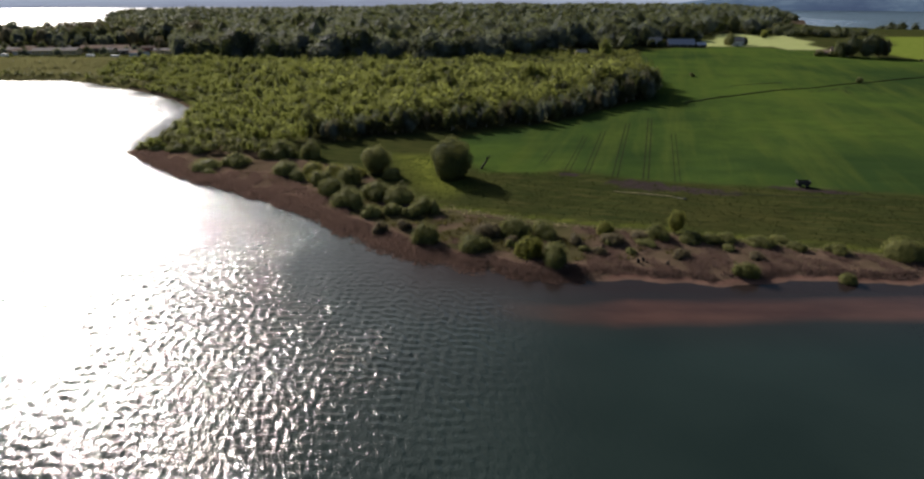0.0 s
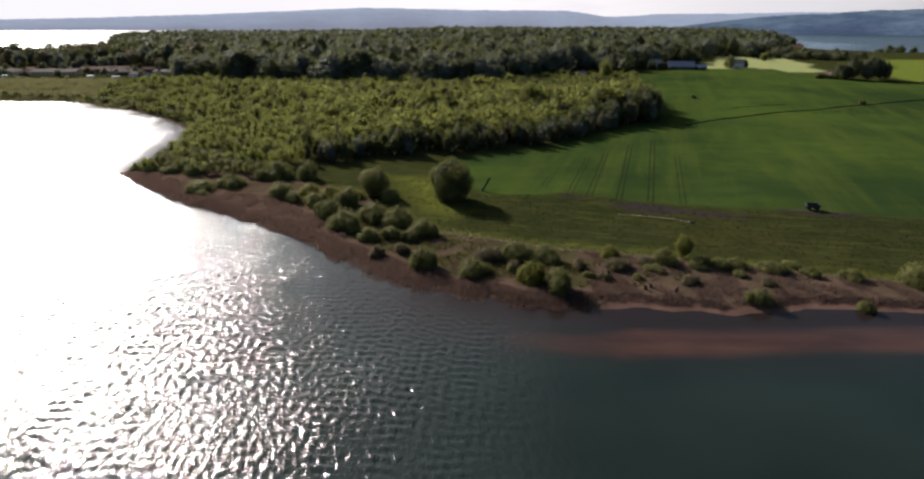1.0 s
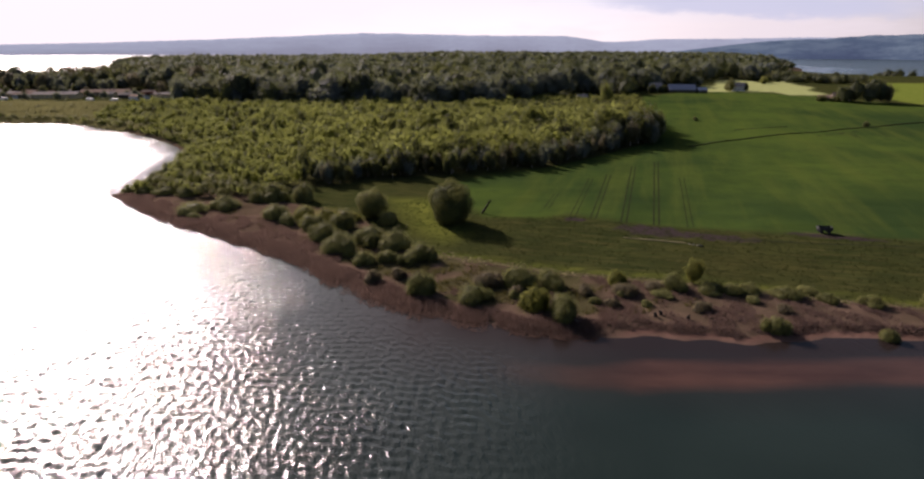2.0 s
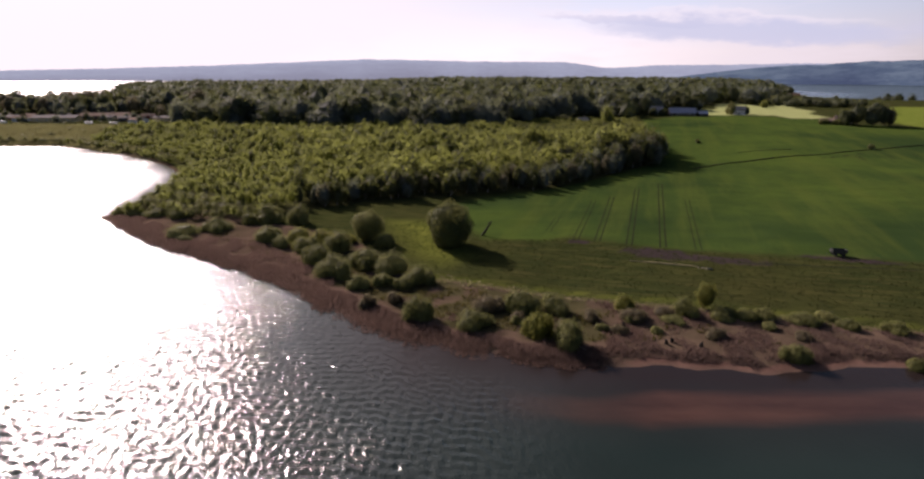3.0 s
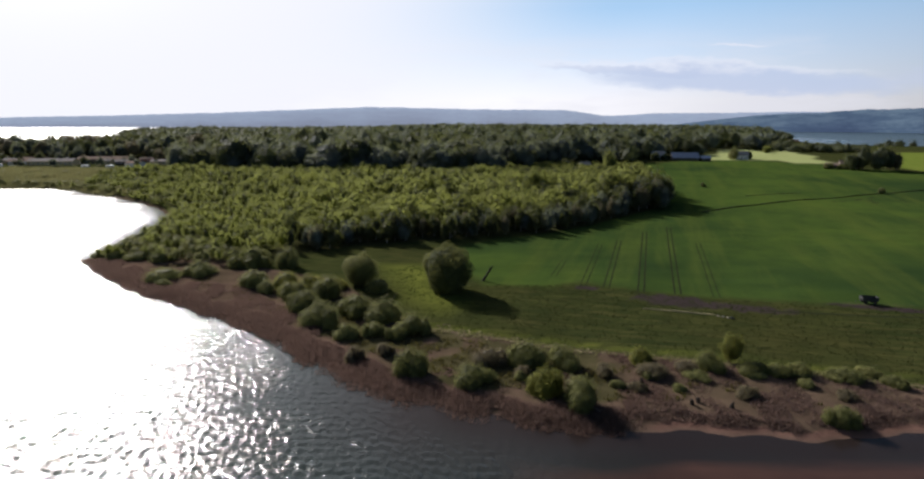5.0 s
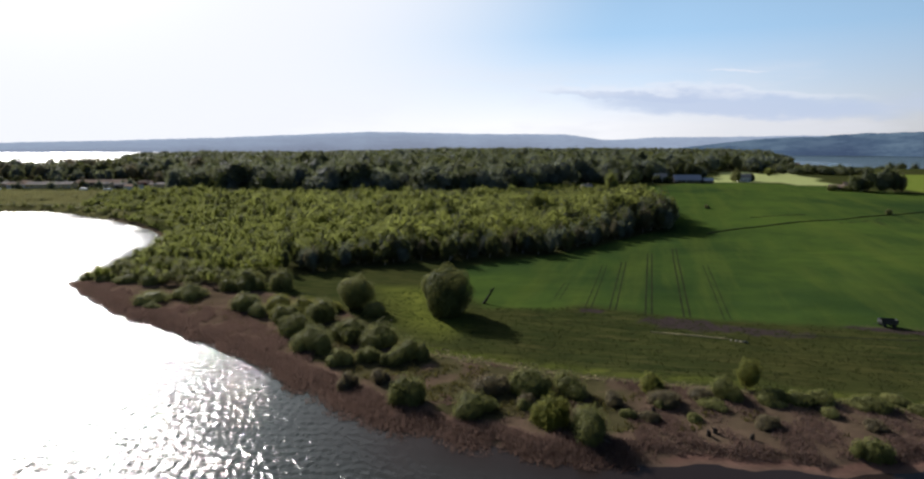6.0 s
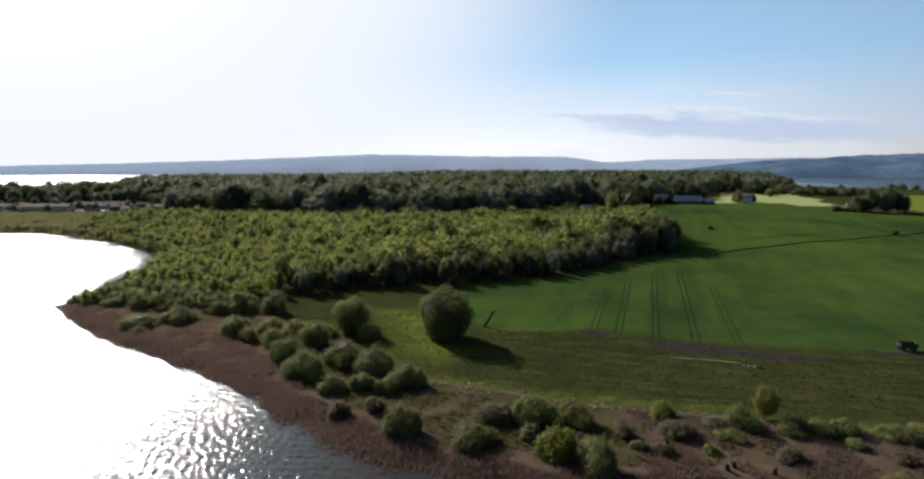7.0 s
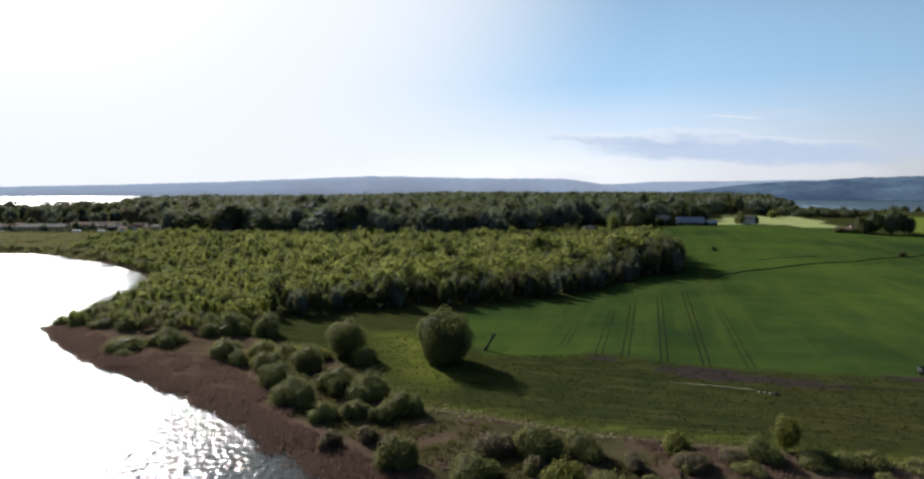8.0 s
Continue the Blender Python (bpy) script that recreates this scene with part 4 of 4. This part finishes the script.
x, y, d = x[ok], y[ok], d[ok]
blades("reed_bed", x, y, np.interp(d, [-1, 2, 8, 14], [0.7, 1.1, 0.85, 0.55]) * np.where(x > 22, np.clip(d / 6, 0.25, 0.75), 1.0), 0.26, reed_dry, "dry reddish-brown reeds along the lake shore", 32, 6, 0.065)
x, y = scatter([(-420, 424), (-315, 422), (-277, 424), (-253, 411), (-214, 382), (-200, 392), (-262, 436), (-290, 500), (-300, 540), (-430, 545)], 1.6, 33)
blades("far_reed_bed", x, y, 2.4 + 0.7 * waves(x, y, 46, 25.0), 0.7, reed_pale, "pale green-brown reed belt round the bay", 34, 6, 0.30)
x, y = scatter([(-440, 432), (-315, 430), (-270, 428), (-215, 390), (-205, 400), (-260, 440), (-285, 505), (-310, 570), (-460, 570)], 9.0, 63, lambda x, y: waves(x, y, 45, 30.0) > -0.2)
hs = np.random.RandomState(14).uniform(0.12, 0.36, len(x))
joined("reed_scrub", np.stack([x, y, hs * 1.8, hs], 1), shapes, leaf_willow, "low willow scrub in the reed belt", 64, "scrub")
x, y = scatter([(-30, 195), (-9, 149), (12, 142), (46, 132), (95, 118), (130, 113), (130, 158), (91, 167), (59, 173), (43, 177), (28, 183), (3, 182), (-12, 212)], 1.0, 35)
ok = waves(x, y * 3, 10, 10.0) > np.random.RandomState(10).uniform(-1.0, 0.9, len(x))
blades("meadow_grass", x[ok], y[ok], np.full(ok.sum(), 0.30), 0.35, grass_tuft, "rough tufted meadow grass", 36, 5, 0.12, "grass")
# dry tufts where the bank meets the meadow
RIM = [(-13, 149), (-9, 146), (0, 142.5), (12, 138.5), (24, 134), (46, 128.5), (66, 123.5), (82, 119), (120, 112), (120, 114.5), (82, 121.5), (66, 126), (46, 131), (24, 136.5), (12, 141), (0, 145.5), (-9, 149.5)]
x, y = scatter(RIM, 0.55, 37)
ok = waves(x, y, 48, 4.0) > np.random.RandomState(16).uniform(-0.6, 0.9, len(x))
blades("dry_grass", x[ok], y[ok], np.full(ok.sum(), 0.55), 0.25, reed_pale, "bleached dry grass along the meadow's rim", 38, 5, 0.10, "grass")
# clods of soil turned up beside the path
x, y = scatter([(-14, 151), (-9, 146), (2, 141.5), (14, 137), (24, 133.5), (26, 136), (14, 141), (2, 146), (-8, 152)], 0.9, 67, lambda x, y: waves(x, y, 57, 6.0) > -0.15)
hs = np.random.RandomState(17).uniform(0.12, 0.36, len(x))
joined("soil_clods", np.stack([x, y, hs * 1.2, hs], 1), [(ICO1_V * np.array([1.2, 0.9, 0.8]), ICO1_F), (ICO1_V * np.array([0.8, 1.1, 1.0]), ICO1_F)], [path_soil, straw_mat], "brown clods of turned soil along the path", 68, "soil")
# rough green grass between the bank's bushes
x, y = scatter([(-96, 203), (-60, 172), (-40, 156), (-24, 138), (-8, 126), (0, 121), (22, 115), (60, 114), (60, 122), (24, 130), (12, 136), (-6, 143), (-20, 150), (-40, 165), (-62, 182), (-90, 206)], 0.85, 39)
ok = waves(x, y, 49, 9.0) > np.where((x > -30) & (x < 24), -0.2, np.where(x > 24, 0.6, 0.25))
blades("bank_grass", x[ok], y[ok], np.full(ok.sum(), 0.6), 0.3, grass_olive, "rough olive grass between the bank bushes", 40, 4, 0.12, "grass")


# ---- field marks ----
def strip(name, line, wide, material, label, lift=0.03, category="track", high=None, seed=1):
    """A narrow band laid along a line on the ground; with high it stands up as a low ridge."""
    pts = []
    for (ax, ay), (bx, by) in zip(line, line[1:]):
        n = max(2, int(math.hypot(bx - ax, by - ay) / 1.5))
        pts += [(ax + (bx - ax) * k / n, ay + (by - ay) * k / n) for k in range(n)]
    pts.append(line[-1])
    p = np.array(pts, float)
    t = np.gradient(p, axis=0)
    t /= np.linalg.norm(t, axis=1, keepdims=True)
    side = np.stack([t[:, 1], -t[:, 0]], 1)
    rng = np.random.RandomState(seed)
    rows = []
    cross = ((-0.5, 0.0), (-0.2, 1.0), (0.2, 1.0), (0.5, 0.0)) if high else ((-0.5, 1.0), (0.5, 1.0))
    for s, up in cross:
        q = p + side * (s * wide * rng.uniform(0.75, 1.2, (len(p), 1)))
        rows.append(np.stack([q[:, 0], q[:, 1], height(q[:, 0], q[:, 1]) + lift + (high or 0) * up * rng.uniform(0.6, 1.1, len(p))], 1))
    n = len(p)
    i = (np.arange(len(rows) - 1)[:, None] * n + np.arange(n - 1)[None, :]).ravel()
    return tagged(new(name, mesh_of(name, np.concatenate(rows), np.stack([i, i + 1, i + n + 1, i + n], 1), [material])), label, category, kind="structure")


# tractor tracks through the crop: foot, length, gauge
for fx, fy, length, broad in [(21.8, 192.9, 22, 0.2), (28.1, 181.9, 60, 0.24), (34.1, 181.1, 68, 0.32), (42.1, 177.4, 90, 0.38), (51.1, 176.2, 100, 0.42), (60.2, 174.6, 70, 0.24), (205, 350, 14, 0.5), (222, 352, 14, 0.5), (240, 360, 12, 0.5)]:
    for off in (-0.75, 0.75):
        dx, dy = 0.255, 0.967
        strip("tractor_track_trim", [(fx + off * dy, fy - off * dx), (fx + off * dy + dx * length, fy - off * dx + dy * length)], broad, soil,
              "bare tractor wheel track through the crop, furrow shade painted dark", seed=int(fx * 10))
strip("field_ditch_trim", [(104, 316), (148, 347), (194, 371.8), (233, 391), (275, 412), (330, 440)], 1.3, grass_tuft, "dark grassy ditch across the crop field", 0.02, "ditch", 0.4, 41)
strip("field_ditch_trim", [(185, 355), (217, 372.7)], 1.6, soil, "bare strip beside the ditch", 0.03, "ditch", None, 42)
strip("field_ditch_trim", [(149, 376.7), (186, 391.5)], 1.0, grass_tuft, "faint dark furrow in the crop", 0.02, "furrow", 0.25, 43)
strip("straw_windrow_trim", [(39, 163.3), (46, 160.8), (54.2, 158.5)], 0.6, straw_mat, "pale line of bleached straw at the headland", 0.0, "straw", 0.25, 44)
strip("hedge_foot_trim", [(345, 512), (420, 410), (520, 300)], 4.0, leaf_dusky, "dark hedge at the field's end", 0.0, "hedge", 1.8, 45)

strip("footpath_trim", [(-11, 148.6), (0, 143.8), (12, 139.6), (24, 135.2), (46, 129.8), (66, 124.6), (82, 120.2), (120, 113)], 1.1, path_soil, "pale trodden path along the meadow's rim", 0.02, "path", None, 46)
strip("furrow_trim", [(66, 163), (80, 160.5), (110, 157)], 0.8, soil, "dark furrow at the edge of the crop", 0.03, "furrow", None, 47)


# ---- trailer ----
def trailer(x, y, turn):
    ob = thing("farm_trailer", x, y, h(x, y), turn, label="dark old farm trailer parked in the green crop", category="trailer")
    bm = box(bmesh.new(), -1.7, 1.7, -0.95, 0.95, 0.75, 0.90, 0.02)
    part("bed", bm, iron, ob)
    for name, (x0, x1, y0, y1) in (("side_board", (-1.7, 1.7, -1.0, -0.94)), ("side_board", (-1.7, 1.7, 0.94, 1.0)), ("end_board", (-1.76, -1.70, -1.0, 1.0)), ("end_board", (1.70, 1.76, -1.0, 1.0))):
        bm = box(bmesh.new(), x0, x1, y0, y1, 0.85, 1.75, 0.01)
        part(name, bm, iron, ob)
    for wx_ in (-1.0, 1.0):
        for wy_ in (-0.9, 0.9):
            bm = bmesh.new()
            bmesh.ops.create_cone(bm, cap_ends=True, segments=20, radius1=0.42, radius2=0.42, depth=0.24, matrix=pose(wx_, wy_, 0.42, 90))
            bmesh.ops.bevel(bm, geom=bm.edges[:], offset=0.04, segments=1, affect="EDGES")
            wheel = part("wheel", bm, rubber, ob)
            bm = bmesh.new()
            bmesh.ops.create_cone(bm, cap_ends=True, segments=14, radius1=0.2, radius2=0.17, depth=0.28, matrix=pose(wx_, wy_, 0.42, 90))
            part("rim", bm, iron, wheel)
    bm = bmesh.new()
    limb(bm, [(-1.7, 0, 0.75), (-2.6, 0, 0.5), (-3.0, 0, 0.35)], [0.06, 0.06, 0.05], 6)
    part("drawbar", bm, iron, ob)
    bm = box(bmesh.new(), -1.95, -1.8, -0.3, 0.3, 0.85, 1.3, 0.03)
    part("front_panel", bm, iron, ob)
    return ob


trailer(94.0, 169.0, -8)


# ---- leaning dead trunk, stones ----
def dead_trunk(x, y):
    ob = thing("leaning_dead_trunk", x, y, h(x, y), 0, label="dark leaning dead trunk beside the willow", category="tree trunk")
    bm = bmesh.new()
    limb(bm, [(-0.3, 0, -0.4), (0.1, 0, 0.4), (1.1, 0.2, 1.9), (2.0, 0.3, 3.4), (2.5, 0.4, 4.1)], [0.45, 0.36, 0.30, 0.27, 0.14], 9)
    part("trunk", bm, bark_dark, ob)
    bm = bmesh.new()
    limb(bm, [(1.6, 0.25, 2.7), (1.5, 0.5, 3.4), (1.8, 0.6, 4.0)], [0.14, 0.1, 0.04], 6)
    part("branch", bm, bark_dark, ob)
    return ob


dead_trunk(2.2, 187)


def driftwood(x, y, turn):
    ob = thing("driftwood_branch", x, y, h(x, y) + 0.1, turn, label="bleached driftwood branch lying at the water's edge", category="branch")
    bm = bmesh.new()
    limb(bm, [(-1.6, 0, 0.05), (-0.5, 0.1, 0.2), (0.7, -0.05, 0.25), (1.9, 0.2, 0.45)], [0.14, 0.12, 0.09, 0.04], 7)
    part("stem", bm, drift, ob)
    bm = bmesh.new()
    limb(bm, [(0.3, 0, 0.2), (0.8, 0.5, 0.5), (1.0, 0.8, 0.9)], [0.07, 0.05, 0.02], 6)
    part("side_branch", bm, drift, ob)
    return ob


driftwood(18.6, 112.0, 130)


def stump(x, y, seed):
    rng = np.random.RandomState(seed)
    ob = thing("tree_stump", x, y, h(x, y), rng.uniform(0, 360), label="dark broken stump among the reeds", category="stump", group="stumps in the reeds")
    bm = bmesh.new()
    limb(bm, [(0, 0, -0.2), (0.02, 0, 0.5), (0.15, 0.05, rng.uniform(0.6, 1.0))], [0.42, 0.30, 0.20], 9)
    part("trunk", bm, bark_dark, ob)
    bm = bmesh.new()
    limb(bm, [(0.05, 0, 0.4), (0.4, 0.2, 0.7), (0.5, 0.3, 1.0)], [0.12, 0.08, 0.03], 6)
    part("branch", bm, bark_dark, ob)


for k, (sx, sy) in enumerate([(34.4, 113.8), (35.6, 114.6), (28.6, 121.8), (57.4, 112.2), (40.2, 112.8)]):
    stump(sx, sy, 80 + k)


def boulder(x, y, size, seed, material, label):
    rng = np.random.RandomState(seed)
    v = ICO_V * (1 + 0.18 * rng.uniform(-1, 1, (len(ICO_V), 1))) * np.array([1.25, 0.9, 0.7]) * size
    ob = new("stone", mesh_of("stone", v, ICO_F, [material]))
    ob.matrix_basis = pose(x, y, h(x, y) + size * 0.35, 0, 0, rng.uniform(0, 360))
    return tagged(ob, label, "stone", "stones at the headland")


for k, (sx, sy, ss) in enumerate([(55.2, 157.0, 0.30), (54.3, 157.4, 0.24), (56.0, 156.6, 0.26)]):
    boulder(sx, sy, ss, 60 + k, stone, "pale field stone at the end of the straw line")
boulder(56.8, 156.2, 0.45, 66, iron, "dark field stone beside the pale ones")


# ---- buildings ----
def house(name, x, y, turn, long, deep, eaves, ridge_h, wall_mat, roof_mat, label, category="house", windows=4, doors=1, chimney=True):
    """A gabled building: walls, two roof slopes, windows and a door on the long front."""
    ob = thing(name, x, y, h(x, y), turn, label=label, category=category)
    L, D = long / 2, deep / 2
    bm = bmesh.new()
    low = [bm.verts.new(p) for p in ((-L, -D, -0.6), (L, -D, -0.6), (L, D, -0.6), (-L, D, -0.6))]
    top = [bm.verts.new(p) for p in ((-L, -D, eaves), (L, -D, eaves), (L, D, eaves), (-L, D, eaves))]
    g0, g1 = bm.verts.new((-L, 0, ridge_h - 0.1)), bm.verts.new((L, 0, ridge_h - 0.1))
    bm.faces.new((low[0], low[1], top[1], top[0]))
    bm.faces.new((low[2], low[3], top[3], top[2]))
    bm.faces.new((low[1], low[2], top[2], g1, top[1]))
    bm.faces.new((low[3], low[0], top[0], g0, top[3]))
    part("wall", bm, wall_mat, ob)
    over, fall = 0.5, (ridge_h - eaves) / D
    for s in (-1, 1):
        bm = bmesh.new()
        y0, z0 = s * (D + over), eaves - over * fall
        ring = [(-L - over, y0, z0), (L + over, y0, z0), (L + over, 0, ridge_h), (-L - over, 0, ridge_h)]
        a_ = [bm.verts.new((px, py, pz)) for px, py, pz in ring]
        b_ = [bm.verts.new((px, py, pz + 0.18)) for px, py, pz in ring]
        bm.faces.new(a_), bm.faces.new(b_[::-1])
        for k in range(4):
            bm.faces.new((a_[k], b_[k], b_[(k + 1) % 4], a_[(k + 1) % 4]))
        bmesh.ops.recalc_face_normals(bm, faces=bm.faces)
        part("roof", bm, roof_mat, ob)
    slots = windows + doors
    for k in range(slots):
        cx = -L + long * (k + 0.5) / slots
        if k == slots // 2 and doors:
            part("door", box(bmesh.new(), cx - 0.5, cx + 0.5, -D - 0.06, -D + 0.02, 0.0, 2.1, 0.01), wood_grey, ob)
            continue
        win = part("window", box(bmesh.new(), cx - 0.65, cx + 0.65, -D - 0.07, -D + 0.02, 0.95, 2.25, 0.01), paint_white, ob)
        part("pane", box(bmesh.new(), cx - 0.55, cx + 0.55, -D - 0.085, -D - 0.05, 1.05, 2.15), glass_dark, win)
    if chimney:
        part("chimney", box(bmesh.new(), -0.4 + L * 0.3, 0.4 + L * 0.3, -0.35, 0.35, ridge_h - 0.6, ridge_h + 1.1, 0.02), stone, ob)
    return ob


house("barn", 194, 630, -4, 24, 12, 2.6, 7.0, wood_grey, roof_slate, "long barn with a blue-grey sheet roof", "barn", 5, 1, False)
house("shed", 212, 627, 10, 9, 7, 2.6, 4.6, wood_grey, roof_metal, "small open shed with a bright roof beside the barn", "shed", 1, 1, False)
house("farmhouse", 172, 640, 8, 12, 8, 4.5, 8.0, paint_white, roof_grey, "white farmhouse partly hidden by trees", windows=4)
house("farmhouse", 256, 652, -15, 11, 8, 4.2, 7.6, paint_white, roof_grey, "white farmhouse between two trees", windows=4)
house("cottage", 88, 552, 10, 8, 6, 2.6, 4.6, paint_yellow, roof_grey, "small pale cottage at the wood's edge", windows=2)
house("farmhouse", 303, 552, -20, 13, 8, 3.4, 6.6, paint_white, roof_brown, "white farmhouse sheltered by dark trees", windows=4)
house("shed", 292, 556, -20, 10, 6, 2.4, 4.2, wood_grey, roof_brown, "low grey shed beside the farmhouse", "shed", 1, 1, False)

# village by the bay
rng = np.random.RandomState(77)
walls = [paint_white, paint_yellow, paint_red, wood_grey]
roofs = [roof_grey, roof_brown, roof_grey, roof_brown]
for k, (vx, vy) in enumerate([(-485, 592), (-440, 612), (-408, 612), (-376, 612), (-462, 604), (-344, 602), (-436, 630), (-396, 634), (-356, 632), (-470, 640), (-330, 612), (-318, 590), (-300, 572), (-286, 592), (-316, 622), (-290, 630), (-420, 596)]):
    house("village_house", vx, vy, rng.uniform(-25, 25), rng.uniform(11, 19), rng.uniform(8, 10), 3.1, rng.uniform(4.3, 5.2), walls[k % 4], roofs[(k * 3 + 1) % 4],
          "village house with a %s gabled roof among trees" % ("grey", "brown", "grey", "brown")[(k * 3 + 1) % 4], windows=4)
house("row_house", -384, 588, 8, 38, 14, 3.6, 5.6, paint_yellow, roof_grey, "long pale village house with a broad grey-brown roof", windows=9)
house("row_house", -354, 616, 14, 42, 15, 3.8, 6.0, wood_grey, roof_brown, "long low village house with a broad brown roof", windows=10)
house("row_house", -455, 592, -6, 26, 11, 3.0, 4.7, paint_red, roof_brown, "long red village house with a brown roof", windows=7)
shapes = [template(600 + k, 10.0, 12.0, 330, 0.8, 0.0, 0.3, 10) for k in range(5)]
x, y = scatter([(-520, 568), (-275, 562), (-262, 610), (-300, 720), (-560, 760), (-560, 600)], 13, 71, lambda x, y: np.random.RandomState(3).uniform(0, 1, len(x)) < np.where(y < 590, 0.2, np.where(y < 645, 0.35, 0.95)))
hs = np.random.RandomState(11).uniform(0.7, 1.2, len(x)) * np.interp(y, [570, 606, 645, 700], [0.65, 0.9, 1.6, 1.9])
joined("village_trees", np.stack([x, y, hs, hs], 1), shapes, [leaf_shade, leaf_old, leaf_brown], "garden trees between the village houses", 72, "trees")
x, y = scatter([(-560, 760), (-300, 680), (-430, 900), (-700, 1200), (-760, 1000)], 18, 73)
hs = np.random.RandomState(12).uniform(0.7, 1.1, len(x)) * np.interp(x / y, [-0.75, -0.62, -0.52], [0.85, 1.0, 2.0])
joined("lakeside_trees", np.stack([x, y, hs, hs], 1), shapes, leaf_old, "open lakeside trees behind the village", 74, "trees")


for k, (gx_, gy_, gw, gh) in enumerate([(-372, 570, 9, 8), (-336, 580, 8, 9), (-352, 588, 7, 6), (-405, 574, 8, 7), (-310, 584, 10, 10), (-296, 566, 8, 7), (-428, 580, 9, 8)]):
    tree("garden_tree", gx_, gy_, gw, gh, leaf_shade, bark, 760 + k, "dark leafy garden tree in front of the village houses", group="garden trees in the village", leaves=700, size=0.5, low=-0.2, heads=2)


def caravan(x, y, turn):
    ob = thing("caravan", x, y, h(x, y), turn, label="white caravan parked on the grass by the bay", category="caravan")
    part("body", box(bmesh.new(), -3.2, 3.2, -1.1, 1.1, 0.55, 2.6, 0.25), paint_white, ob)
    for wx_ in (-1.4, 0.0, 1.6):
        win = part("window", box(bmesh.new(), wx_ - 0.5, wx_ + 0.5, -1.13, -1.08, 1.4, 2.0, 0.02), paint_white, ob)
        part("pane", box(bmesh.new(), wx_ - 0.44, wx_ + 0.44, -1.145, -1.12, 1.46, 1.94), glass_dark, win)
    for wy_ in (-0.95, 0.95):
        bm = bmesh.new()
        bmesh.ops.create_cone(bm, cap_ends=True, segments=16, radius1=0.33, radius2=0.33, depth=0.2, matrix=pose(0.3, wy_, 0.33, 90))
        part("wheel", bm, rubber, ob)
    bm = bmesh.new()
    limb(bm, [(-3.1, 0, 0.6), (-4.2, 0, 0.5)], [0.05, 0.05], 6)
    part("drawbar", bm, iron, ob)
    return ob


caravan(-335, 556, 4)
caravan(-418, 566, -6)
caravan(-312, 553, 12)
caravan(-452, 572, 20)
